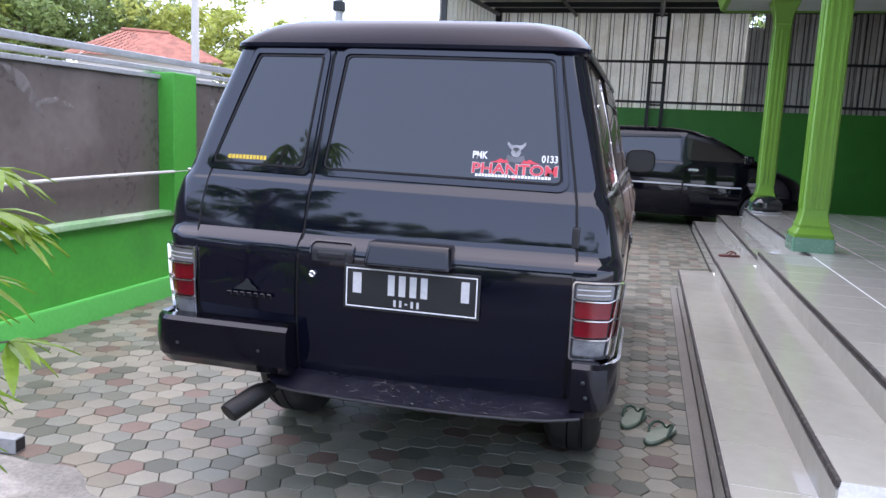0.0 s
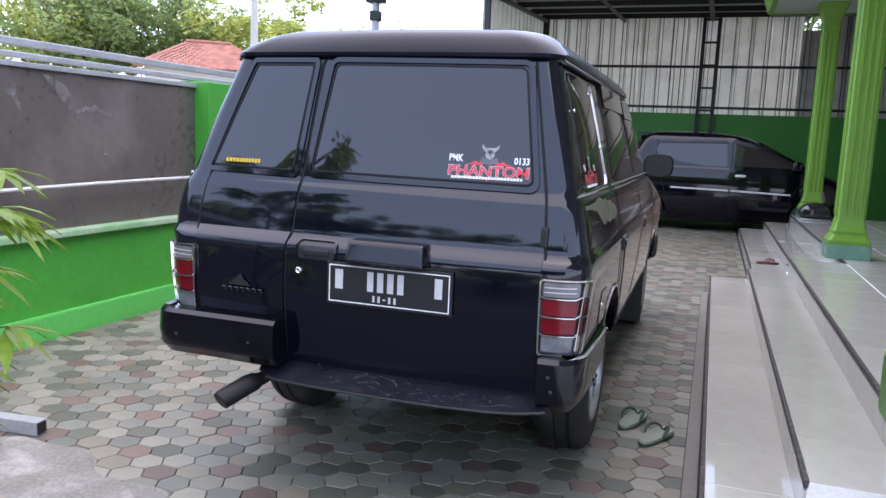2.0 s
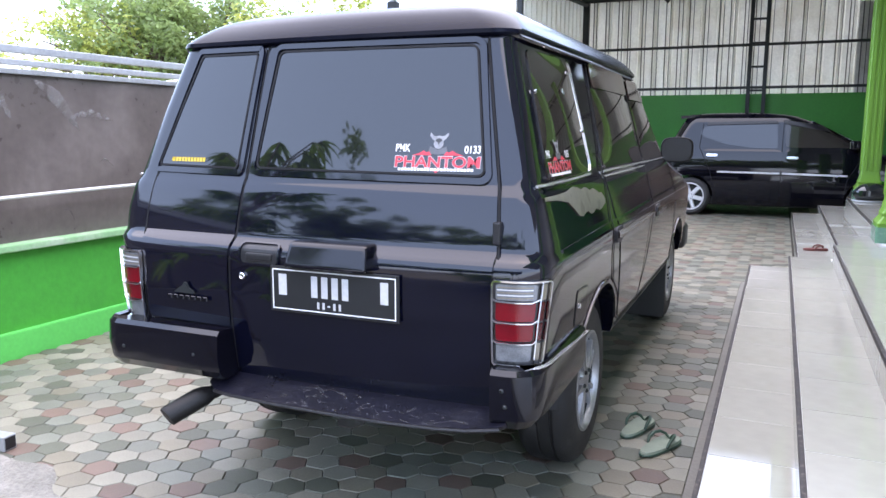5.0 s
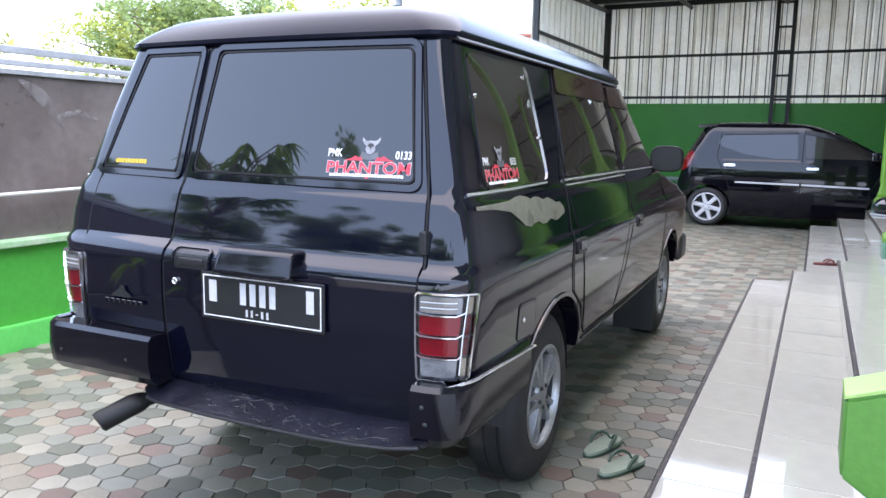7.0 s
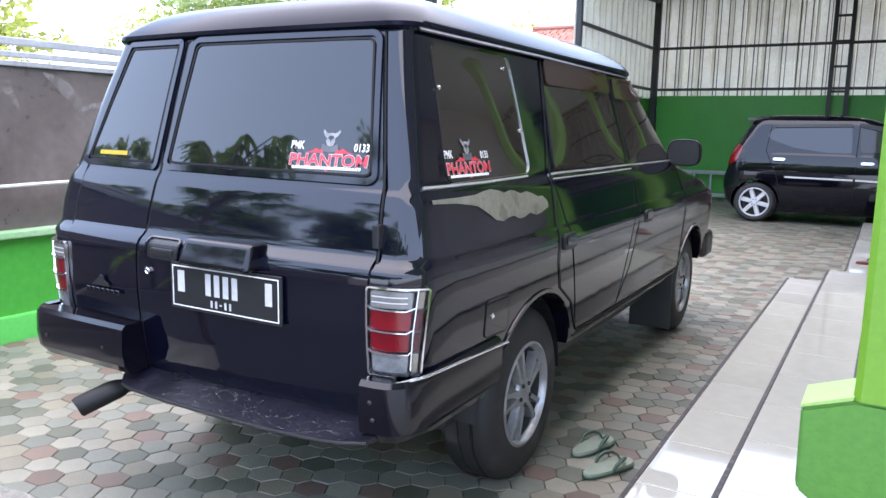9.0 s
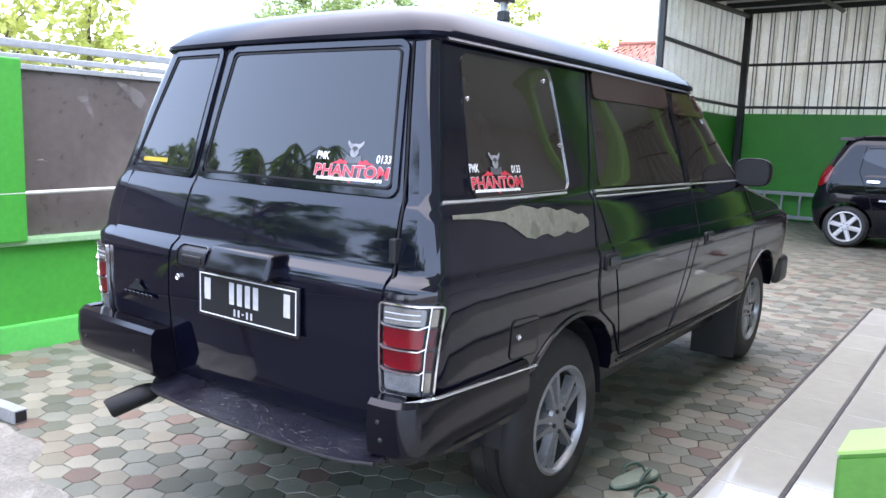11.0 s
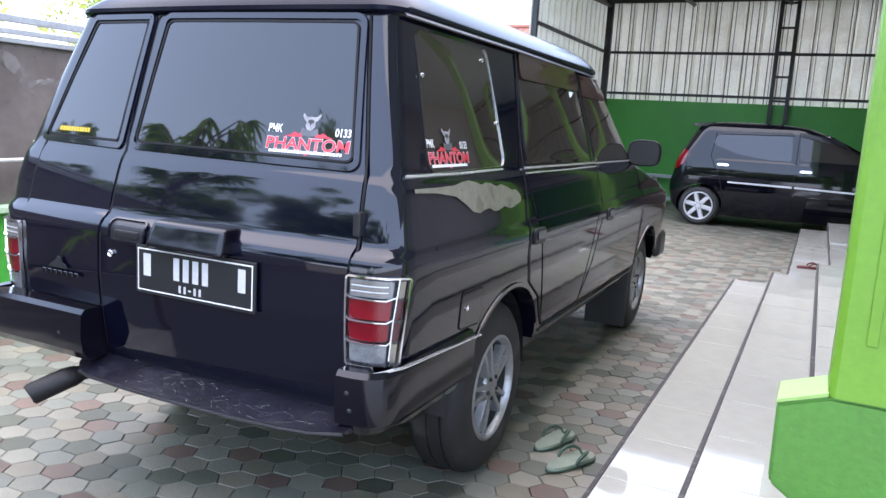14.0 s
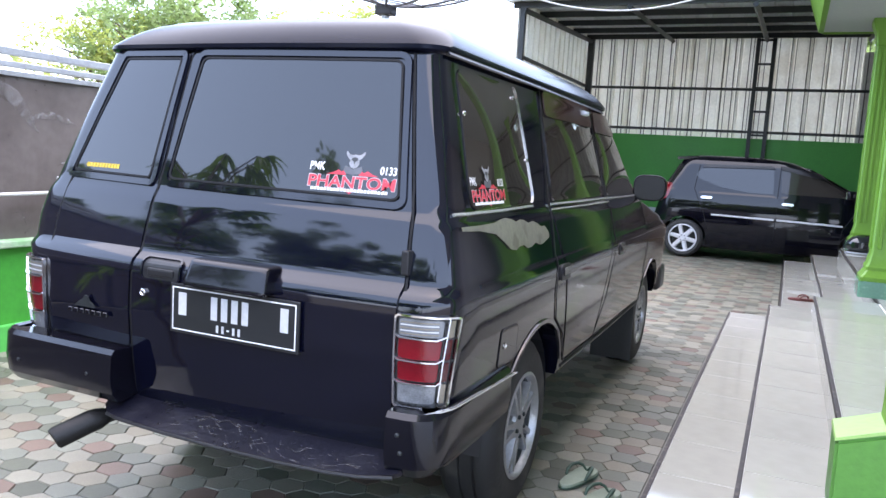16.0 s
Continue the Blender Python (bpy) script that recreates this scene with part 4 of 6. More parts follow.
for z in (0.995,):
    sx = 0.631
    part("door_hinge", boxbm(sx - 0.011, sx + 0.011, PW.rear(sx, z).y - 0.02, PW.rear(sx, z).y + 0.01, z - 0.032, z + 0.032, 0.004), M_BLACK, wagon)
# handle, lock, plate lamp, plate, emblem
part("handle_recess", panel(PW.rear, [(-0.210, 0.862), (-0.062, 0.862), (-0.062, 0.920), (-0.210, 0.920)], 0.0085, 0.003, 0.12, 0.25, 4), M_BLACK, tailgate)
part("handle_rim", ribbon(PW.rear, rounded([(-0.210, 0.862), (-0.062, 0.862), (-0.062, 0.920), (-0.210, 0.920)], 0.12, 0.25), 0.008, 0.014, 1, 0.007, True, 2), M_PAINT, tailgate)
part("door_handle", boxbm(-0.186, -0.086, -0.012, 0.004, 0.874, 0.898, 0.006), M_BLACK, tailgate)
bm = bmesh.new()
turned(bm, [(-0.005, 0.011), (0.005, 0.011), (0.007, 0.008), (0.004, 0.005), (0.004, 0.0005)], 20, pose(-0.200, -0.008, 0.822, 0, 0, -90))
part("lock", bm, M_CHROME, tailgate, "round chrome lock", smooth=30)
bm = boxbm(-0.012, 0.270, -0.062, 0.012, 0.870, 0.948, 0.016, 4)
for v in bm.verts:
    f = (v.co.z - 0.870) / 0.078
    v.co.y += 0.034 * f
    v.co.x += (0.129 - v.co.x) * 0.05 * f
part("plate_lamp_housing", bm, M_BUMP, tailgate, "black plastic plate lamp cover", smooth=40)
plate = part("number_plate", boxbm(-0.088, 0.360, -0.016, -0.008, 0.722, 0.866, 0.003), M_PLATE, tailgate, "black plate with a white border")
flat = lambda u, v: Vector((u, -0.016, v))
prints(plate, "border_line", flat, [(-0.079, 0.351, 0.731, 0.7345), (-0.079, 0.351, 0.8535, 0.857), (-0.079, -0.0755, 0.7345, 0.8535), (0.3475, 0.351, 0.7345, 0.8535)], M_WHITE, 0.001)
bars = [(-0.056, -0.027, 0.776, 0.842), (0.300, 0.326, 0.776, 0.842)] + [(0.062 + 0.036 * k, 0.084 + 0.036 * k, 0.776, 0.842) for k in range(4)]
bars += [(0.082 + 0.019 * k, 0.090 + 0.019 * k, 0.742, 0.763) for k in (0, 1, 3, 4)] + [(0.119, 0.128, 0.750, 0.755)]
prints(plate, "plate_bar", flat, bars, M_GREYWHITE, 0.001, label="plain white bar")
bm = bmesh.new()
extrude_poly(bm, [Vector((x, -0.006, z)) for x, z in ((-0.484, 0.746), (-0.398, 0.746), (-0.404, 0.756), (-0.420, 0.764), (-0.428, 0.779), (-0.438, 0.783), (-0.446, 0.771), (-0.462, 0.762))], (0, -0.006, 0))
part("emblem", bm, M_FRAME, ldoor, "dark plain emblem")
for k in range(7):
    bm = boxbm(-0.510 + 0.0245 * k, -0.492 + 0.0245 * k, -0.0125, -0.006, 0.722, 0.738, 0.002, 1)
    part("emblem_bar", bm, M_BUMP, ldoor)


def lettering(text, width, height, fat=0.0):
    """Flat letter shapes of the built-in font, fitted to a width and height from the lower left corner."""
    cu = bpy.data.curves.new("letters", "FONT")
    cu.body = text
    cu.offset = fat
    cu.resolution_u = 3
    ob = new("letters", cu)
    bpy.context.view_layer.update()
    me = bpy.data.meshes.new_from_object(ob.evaluated_get(bpy.context.evaluated_depsgraph_get()))
    bm = bmesh.new()
    bm.from_mesh(me)
    bpy.data.objects.remove(ob)
    bpy.data.curves.remove(cu)
    bpy.data.meshes.remove(me)
    x0, x1 = min(v.co.x for v in bm.verts), max(v.co.x for v in bm.verts)
    y0, y1 = min(v.co.y for v in bm.verts), max(v.co.y for v in bm.verts)
    for v in bm.verts:
        v.co = Vector(((v.co.x - x0) / (x1 - x0) * width, (v.co.y - y0) / (y1 - y0) * height, 0))
    return bm


def laid(bm, surf, u, v, off, flip):
    """Moves flat shapes on to a surface at (u, v)."""
    for q in bm.verts:
        a, b = u + q.co.x, v + q.co.y
        e = 0.004
        nn = (surf(a + e, b) - surf(a - e, b)).cross(surf(a, b + e) - surf(a, b - e)).normalized() * flip
        q.co = surf(a, b) + nn * (off + q.co.z)
    return bm


def shape(pts):
    bm = bmesh.new()
    f = bm.faces.new([bm.verts.new((x, y, 0)) for x, y in pts])
    bmesh.ops.triangulate(bm, faces=[f])
    return bm


def window_sticker(owner, surf, u, v, w, off, flip):
    """Club sticker: red letters edged in white, two small white words, a row of bars and a plain pale crest between red wings."""
    k = w / 0.27
    for a in (-1, 1):
        part("sticker_red", laid(shape([(k * (0.135 + a * x), k * y) for x, y in ((0.020, 0.036), (0.082, 0.036), (0.060, 0.042), (0.046, 0.050), (0.034, 0.044), (0.022, 0.054))]), surf, u, v, off, flip), M_REDPRINT, owner, "red wing of a window sticker")
        part("sticker_grey", laid(shape([(k * (0.135 + a * x), k * y) for x, y in ((0.0, 0.094), (0.010, 0.092), (0.018, 0.094), (0.028, 0.103), (0.030, 0.095), (0.022, 0.084), (0.014, 0.078), (0.016, 0.068), (0.010, 0.058), (0.0, 0.054))]), surf, u, v, off + 0.0003, flip), M_CREST, owner, "pale plain crest of a window sticker")
        part("sticker_grey", laid(shape([(k * (0.135 + a * x), k * y) for x, y in ((0.0, 0.086), (0.008, 0.084), (0.011, 0.078), (0.003, 0.074), (0.0, 0.066))]), surf, u, v, off + 0.0006, flip), M_PLATE, owner)
        part("sticker_grey", laid(shape([(k * (0.135 + a * x), k * y) for x, y in ((0.0, 0.052), (0.008, 0.056), (0.026, 0.062), (0.030, 0.050), (0.022, 0.040), (0.0, 0.038))]), surf, u, v, off + 0.0003, flip), M_GREYPRINT, owner, "grey shape of a window sticker")
    part("sticker_red", laid(shape([(k * x, k * y) for x, y in ((0.118, -0.004), (0.152, -0.004), (0.135, -0.016))]), surf, u, v, off, flip), M_REDPRINT, owner)
    part("sticker_white", laid(lettering("PHANTOM", w * 1.012, 0.0365 * k, 0.045), surf, u - 0.006 * w, v - 0.0017 * k, off + 0.0003, flip), M_GREYWHITE, owner, "white edge of sticker letters")
    part("sticker_red", laid(lettering("PHANTOM", w, 0.033 * k, 0.024), surf, u, v, off + 0.0007, flip), M_REDPRINT, owner, "red sticker letters")
    part("sticker_white", laid(lettering("PMK", 0.048 * k, 0.023 * k, 0.02), surf, u - 0.002, v + 0.046 * k, off + 0.0003, flip), M_WHITE, owner, "white sticker letters")
    part("sticker_white", laid(lettering("0133", 0.050 * k, 0.023 * k, 0.02), surf, u + w - 0.052 * k, v + 0.042 * k, off + 0.0003, flip), M_WHITE, owner, "white sticker figures")
    prints(owner, "sticker_white", surf, [(u + (0.012 + 0.0105 * q) * k, u + (0.020 + 0.0105 * q) * k, v - 0.010 * k, v - 0.002 * k) for q in range(23)], M_WHITE, off + 0.0011, flip)


window_sticker(tailgate, PW.rear, 0.287, 1.170, 0.268, 0.0104, 1)
prints(ldoor, "sticker_yellow", PW.rear, [(-0.562 + 0.0125 * k, -0.5525 + 0.0125 * k, 1.172, 1.186) for k in range(11)], M_YELLOW, 0.0105, label="small yellow window sticker")
bm = bmesh.new()
turned(bm, [(0, 0.008), (0.0006, 0.008), (0.0006, 0.004)], 12, pose(-0.576, PW.rear(-0.576, 1.179).y - 0.0105, 1.179, 0, 0, -90))
part("sticker_yellow", bm, M_YELLOW, ldoor)


# lamps
def tail_lamp(sgn):
    """Tall lamp with four lenses, wrapped round the corner behind a chrome guard."""
    def q(a, b, z0, z1):
        lean = 0.032 * sgn
        f = lambda x, z: sgn * x + (lean * (z - 0.75) / 0.24 if x > 0.7 else 0.0) * (x - 0.64) / 0.145
        return [(f(a, z0), z0), (f(b, z0), z0), (f(b, z1), z1), (f(a, z1), z1)]

    lamp = part("tail_lamp", panel(PW.wrap, q(0.636, 0.786, 0.630, 0.872), 0.005, 0.016, 0.03, 0.02, 10), M_LAMPBODY, wagon, "chrome guarded tail lamp", smooth=30)
    for z0, z1, m, lb in ((0.818, 0.862, M_CLEAR, "ribbed clear lens"), (0.759, 0.812, M_RED, "red lens"), (0.702, 0.752, M_RED, "red lens"), (0.642, 0.694, M_CLEAR, "clear reversing lens")):
        part("lens", panel(PW.wrap, q(0.647, 0.748, z0, z1), 0.012, 0.008, 0.08, 0.14, 6), m, lamp, lb, smooth=30)
        part("lens", panel(PW.wrap, q(0.760, 0.776, z0, z1), 0.010, 0.006, 0.1, 0.06, 4), M_AMBER if m is M_CLEAR else M_REDDARK, lamp, "dark outer lens", smooth=30)
    for k in range(5):
        z = 0.824 + 0.0075 * k
        part("lens_rib", ribbon(PW.wrap, [(sgn * 0.651, z), (sgn * 0.745, z + 0.0012)], 0.0032, 0.0140, 1, 0.003, False, 5), M_GREYWHITE if k % 2 else M_AMBER, lamp)
    part("lens_rib", panel(PW.wrap, q(0.672, 0.735, 0.656, 0.682), 0.0135, 0.003, 0.2, 0.3, 4), M_CLEAR, lamp, "pale bulb reflector")
    ring = [(a, b) for a, b in rounded(q(0.638, 0.784, 0.632, 0.870), 0.06, 0.04)]
    part("guard_bar", ribbon(PW.wrap, ring, 0.0065, 0.020, 1, 0.012, True, 3), M_CHROME, lamp, "chrome guard frame", smooth=40)
    for z in (0.698, 0.756, 0.815):
        lean = (z - 0.75) / 0.24 * 0.026
        part("guard_bar", ribbon(PW.wrap, [(sgn * 0.640, z + 0.006), (sgn * 0.652, z - 0.001), (sgn * 0.74, z - 0.002), (sgn * (0.756 + lean), z + 0.008)], 0.0045, 0.021, 1, 0.007, False, 4), M_CHROME, lamp, smooth=40)
    part("guard_bar", ribbon(PW.wrap, [(sgn * 0.742, 0.634), (sgn * 0.768, 0.868)], 0.0045, 0.021, 1, 0.008, False, 6), M_CHROME, lamp, smooth=40)


tail_lamp(1)
tail_lamp(-1)


# bumpers and step
def corner_bumper(x0, x1, y_end, z0, z1, out):
    """Bumper end that wraps round the corner; x0..x1 signed, x1 the outer side."""
    sgn = 1 if x1 > x0 else -1
    path = [(x0, -0.055 + out), (x1 - sgn * 0.085, -0.053 + out), (x1 - sgn * 0.05, -0.046 + out), (x1 - sgn * 0.022, -0.025 + out), (x1 - sgn * 0.004, 0.005 + out), (x1 + sgn * 0.002, 0.05), (x1 + sgn * 0.004, 0.14), (x1, y_end)]
    rings = []
    for i, (x, y) in enumerate(path):
        a = path[max(i - 1, 0)]
        b = path[min(i + 1, len(path) - 1)]
        d = Vector((b[0] - a[0], b[1] - a[1], 0)).normalized()
        nn = Vector((d.y, -d.x, 0)) * sgn
        p = Vector((x, y, 0))
        dp = 0.11 if i < 3 else 0.03
        rings.append([p - nn * dp + Vector((0, 0, z1 - 0.004)), p - nn * 0.012 + Vector((0, 0, z1)), p + Vector((0, 0, z1 - 0.014)), p + nn * 0.004 + Vector((0, 0, (z0 + z1) / 2)), p - nn * 0.004 + Vector((0, 0, z0 + 0.03)), p - nn * 0.03 + Vector((0, 0, z0)), p - nn * dp + Vector((0, 0, z0 + 0.01))])
    bm = bmesh.new()
    loft(bm, rings)
    return bm


part("bumper_end", corner_bumper(-0.262, -0.775, 0.50, 0.478, 0.644, -0.014), M_BUMP, wagon, "black steel bumper end", smooth=30)
part("bumper_end", corner_bumper(0.655, 0.785, 0.535, 0.462, 0.634, 0.0), M_BUMP, wagon, "black steel bumper end", smooth=30)
for x, z in ((-0.36, 0.56), (-0.66, 0.555), (0.70, 0.535), (0.69, 0.58)):
    bm = bmesh.new()
    turned(bm, [(0, 0.007), (0.004, 0.006), (0.006, 0.003), (0.006, 0.0005)], 10, pose(x, -0.068 if x < 0 else -0.054, z, 0, 0, -90))
    part("bolt", bm, M_FRAME, wagon)
STEP = [(-0.36, 0.0, 0.446), (-0.30, -0.05, 0.447), (-0.24, -0.066, 0.447), (-0.05, -0.080, 0.447), (0.15, -0.085, 0.449), (0.35, -0.086, 0.452), (0.5, -0.084, 0.458), (0.60, -0.080, 0.466), (0.655, -0.072, 0.474), (0.70, -0.066, 0.484)]
bm = bmesh.new()
loft(bm, [[Vector((x, yb, zb)), Vector((x, 0.055, max(zb + 0.012, 0.492))), Vector((x, 0.07, zb - 0.02)), Vector((x, yb + 0.010, zb - 0.012))] for x, yb, zb in STEP])
step = part("rear_step", bm, M_TREAD, wagon, "scraped black step plate", smooth=25)


def step_top(x, s):
    """Point on the step plate, s running from the outer edge to the tailgate."""
    yb = float(np.interp(x, [q[0] for q in STEP], [q[1] for q in STEP]))
    zb = float(np.interp(x, [q[0] for q in STEP], [q[2] for q in STEP]))
    return Vector((x, yb, zb)).lerp(Vector((x, 0.055, max(zb + 0.012, 0.492))), s) + Vector((0, 0, 0.0012))


rng = random.Random(41)
bm = bmesh.new()
for _ in range(95):
    x, q = rng.choice((rng.uniform(-0.1, 0.62), rng.gauss(0.05, 0.09), rng.gauss(0.42, 0.12))), rng.betavariate(1.2, 2.2)
    lx, lq, w = rng.uniform(0.008, 0.055), rng.uniform(-0.22, 0.22), rng.uniform(0.005, 0.022)
    ends = [(x, q), (min(x + lx, 0.64), min(max(q + lq, 0.03), 0.9))]
    va = [bm.verts.new(step_top(a, max(b - w, 0.01))) for a, b in ends]
    vb = [bm.verts.new(step_top(a, b + w * rng.uniform(0.2, 1.0))) for a, b in ends]
    bm.faces.new((va[0], va[1], vb[1], vb[0]))
tagged(part("scraped_wear", bm, M_SCRATCH, step), "pale scratches through the paint", kind="stuff")
part("step_lip", tubebm([(-0.30, -0.048, 0.440), (-0.24, -0.064, 0.440), (-0.05, -0.078, 0.440), (0.15, -0.083, 0.442), (0.35, -0.084, 0.445), (0.5, -0.082, 0.451), (0.60, -0.078, 0.459), (0.69, -0.066, 0.472)], 0.006, 8), M_BLACK, wagon, smooth=True)
bm = bmesh.new()
tube(bm, [(-0.30, 0.34, 0.40), (-0.33, 0.12, 0.43), (-0.36, 0.02, 0.405), (-0.375, -0.005, 0.40)], 0.024, 18, False)
tube(bm, [(-0.368, 0.01, 0.402), (-0.375, -0.01, 0.398), (-0.388, -0.03, 0.392), (-0.436, -0.115, 0.355), (-0.438, -0.120, 0.352), (-0.438, -0.120, 0.352), (-0.431, -0.105, 0.359), (-0.405, -0.06, 0.378)], [0.026, 0.033, 0.035, 0.035, 0.033, 0.028, 0.027, 0.024], 22, False)
part("exhaust_tip", bm, M_EXH, wagon, "sooty black exhaust tip", smooth=40)
# right and left sides
QW = [(0.290, 1.128), (0.874, 1.134), (0.858, 1.53), (0.345, 1.53)]
RW = [(1.113, 1.136), (2.010, 1.136), (1.915, 1.535), (1.165, 1.545)]
FW = [(2.105, 1.136), (2.80, 1.14), (2.42, 1.49), (1.99, 1.532)]
for sgn, surf in ((1, PW.side), (-1, PW.left)):
    part("quarter_window", panel(surf, QW, 0.004, 0.008, 0.07, 0.1, 10, sgn, 0.012), M_TINT2, wagon, "dark tinted quarter glass", smooth=30)
    part("quarter_trim", ribbon(surf, [(0.30, 1.126)] + rounded(QW, 0.07, 0.1)[0:9], 0.0022, 0.009, sgn, 0.008, False, 8), M_CHROME, wagon, "thin chrome trim")
    dr = part("rear_door", panel(surf, [(1.30, 0.49), (1.83, 0.485), (2.07, 1.114), (1.05, 1.114)], 0.003, 0.010, 0.03, 0.03, 20, sgn), M_PAINT, wagon, smooth=30)
    part("door_window", panel(surf, RW, 0.004, 0.008, 0.04, 0.06, 10, sgn, 0.010), M_TINT2, dr, "dark tinted glass", smooth=30)
    fd = part("front_door", panel(surf, [(1.85, 0.485), (3.06, 0.485), (2.93, 1.114), (2.08, 1.114)], 0.003, 0.010, 0.02, 0.03, 20, sgn), M_PAINT, wagon, smooth=30)
    part("door_window", panel(surf, FW, 0.004, 0.008, 0.05, 0.06, 10, sgn, 0.008), M_TINT2, fd, "dark tinted glass", smooth=30)
    for pts in ([(1.16, 1.55), (1.035, 1.10), (1.01, 0.95), (1.02, 0.80), (1.06, 0.70), (1.20, 0.62), (1.29, 0.50), (1.32, 0.475)], [(1.955, 1.55), (2.07, 1.10), (2.09, 0.92), (1.98, 0.65), (1.83, 0.475)], [(2.93, 1.10), (3.07, 0.92), (3.08, 0.475)], [(1.32, 0.475), (2.2, 0.470), (3.08, 0.475)]):
        part("door_gap", ribbon(surf, pts, 0.006, 0.005, sgn, 0.003, False, 4), M_RUBBER, wagon)
    part("belt_trim", ribbon(surf, [(1.06, 1.122), (1.6, 1.122), (2.06, 1.124)], 0.010, 0.012, sgn, 0.01), M_TRIM, dr, "chrome belt trim")
    part("belt_trim", ribbon(surf, [(1.06, 1.104), (1.6, 1.104), (2.06, 1.106)], 0.007, 0.007, sgn, 0.006), M_TRIM, dr)
    part("belt_trim", ribbon(surf, [(2.09, 1.122), (2.5, 1.122), (2.86, 1.124)], 0.009, 0.012, sgn, 0.01), M_TRIM, fd, "chrome belt trim")
    part("belt_trim", ribbon(surf, [(0.155, 1.120), (0.5, 1.119), (0.84, 1.124)], 0.009, 0.010, sgn, 0.008), M_TRIM, wagon, "chrome belt trim")
    part("sill_trim", ribbon(surf, [(1.30, 0.455), (2.2, 0.45), (3.02, 0.455)], 0.012, 0.006, sgn, 0.006), M_BLACK, wagon)
    part("crease_trim", ribbon(surf, [(0.25, 0.925), (1.0, 0.93), (2.0, 0.935), (3.3, 0.94)], 0.012, 0.004, sgn, 0.006, False, 12), M_PAINT, wagon, smooth=40)
    if sgn > 0:
        part("bumper_trim", ribbon(lambda u, v, s=sgn: Vector((s * (0.786 - (max(0.0, 0.09 - u) / 0.12) ** 2 * 0.05), u, v)), [(-0.02, 0.630), (0.03, 0.634), (0.1, 0.632), (0.30, 0.622), (0.50, 0.612), (0.575, 0.608)], 0.0045, 0.006, sgn, 0.01), M_TRIM, wagon, "thin chrome strip")
    for owner, y, z in ((dr, 1.09, 0.872), (fd, 2.20, 0.868)):
        part("door_handle", panel(surf, [(y - 0.035, z - 0.03), (y + 0.085, z - 0.03), (y + 0.085, z + 0.03), (y - 0.035, z + 0.03)], 0.008, 0.01, 0.15, 0.25, 4, sgn), M_BLACK, owner)
        part("handle_flap", panel(surf, [(y - 0.02, z - 0.012), (y + 0.07, z - 0.012), (y + 0.07, z + 0.02), (y - 0.02, z + 0.02)], 0.014, 0.008, 0.15, 0.2, 4, sgn), M_PAINT, owner)
    # rain visors over the door windows
    for owner, a, b in ((dr, 1.16, 1.93), (fd, 1.99, 2.42)):
        z1 = 1.552 if owner is dr else 1.535
        part("rain_visor", panel(surf, [(a, z1 - 0.100), (b, z1 - 0.100), (b - 0.01, z1), (a + 0.01, z1)], 0.014, 0.004, 0.04, 0.2, 6, sgn), M_VISOR, owner, "smoked rain visor", smooth=30)
    part("drip_rail", ribbon(surf, [(0.28, 1.563), (1.2, 1.563), (2.3, 1.557)], 0.007, 0.012, sgn, 0.012, False, 10), M_BLACK, wagon)
    part("mud_flap", boxbm(min(sgn * 0.50, sgn * 0.75), max(sgn * 0.50, sgn * 0.75), 2.985, 2.997, 0.10, 0.46, 0.004), M_MUD, wagon)
    bm = bmesh.new()
    loft(bm, [oval(sgn * 0.796, y, 1.172, 0.094 * f, 0.076 * f) for y, f in ((2.846, 0.93), (2.842, 0.97), (2.848, 1.0), (2.88, 1.0), (2.92, 0.93), (2.945, 0.78), (2.957, 0.5))])
    mir = part("mirror", bm, M_RUBBER, wagon, "black rounded door mirror", smooth=40)
    bm = bmesh.new()
    loft(bm, [oval(sgn * 0.796, y, 1.172, 0.086, 0.069) for y in (2.8405, 2.8455)])
    part("mirror_glass", bm, M_PLATE, mir)
    part("mirror_arm", boxbm(min(sgn * 0.69, sgn * 0.75), max(sgn * 0.69, sgn * 0.75), 2.86, 2.92, 1.10, 1.135, 0.008), M_BLACK, mir)
    for hy in (HUB_R, HUB_F):
        road_wheel(wagon, sgn * 0.722, hy, HUBZ, sgn, 0.322, 0.190, 0.215, 5, True, M_ALLOY)
fl = [(0.44, 0.648), (0.604, 0.640), (0.592, 0.762), (0.437, 0.768)]
flap = part("fuel_flap", panel(PW.side, fl, 0.003, 0.004, 0.12, 0.14, 6), M_PAINT, wagon, smooth=30)
part("flap_gap", ribbon(PW.side, rounded(fl, 0.12, 0.14), 0.006, 0.003, 1, 0.002, True, 2), M_RUBBER, flap)
bm = bmesh.new()
turned(bm, [(-0.004, 0.010), (0.006, 0.010), (0.008, 0.006), (0.005, 0.003), (0.005, 0.0005)], 16, pose(0.772, 0.478, 0.712))
part("fuel_lock", bm, M_CHROME, flap)
# cream decal below the quarter window: a pointed tail running to a scalloped head
bm = bmesh.new()
up = [(0.168, 1.090), (0.30, 1.088), (0.42, 1.089), (0.48, 1.096), (0.53, 1.099), (0.58, 1.092), (0.62, 1.083), (0.66, 1.088), (0.70, 1.084), (0.74, 1.073), (0.79, 1.077), (0.84, 1.066), (0.88, 1.054), (0.92, 1.054), (0.955, 1.034)]
dn = [(0.168, 1.079), (0.30, 1.072), (0.42, 1.056), (0.48, 1.030), (0.53, 1.004), (0.58, 0.996), (0.62, 1.004), (0.66, 1.006), (0.70, 0.993), (0.74, 0.994), (0.79, 1.004), (0.84, 0.993), (0.88, 0.996), (0.92, 1.004), (0.955, 1.010)]
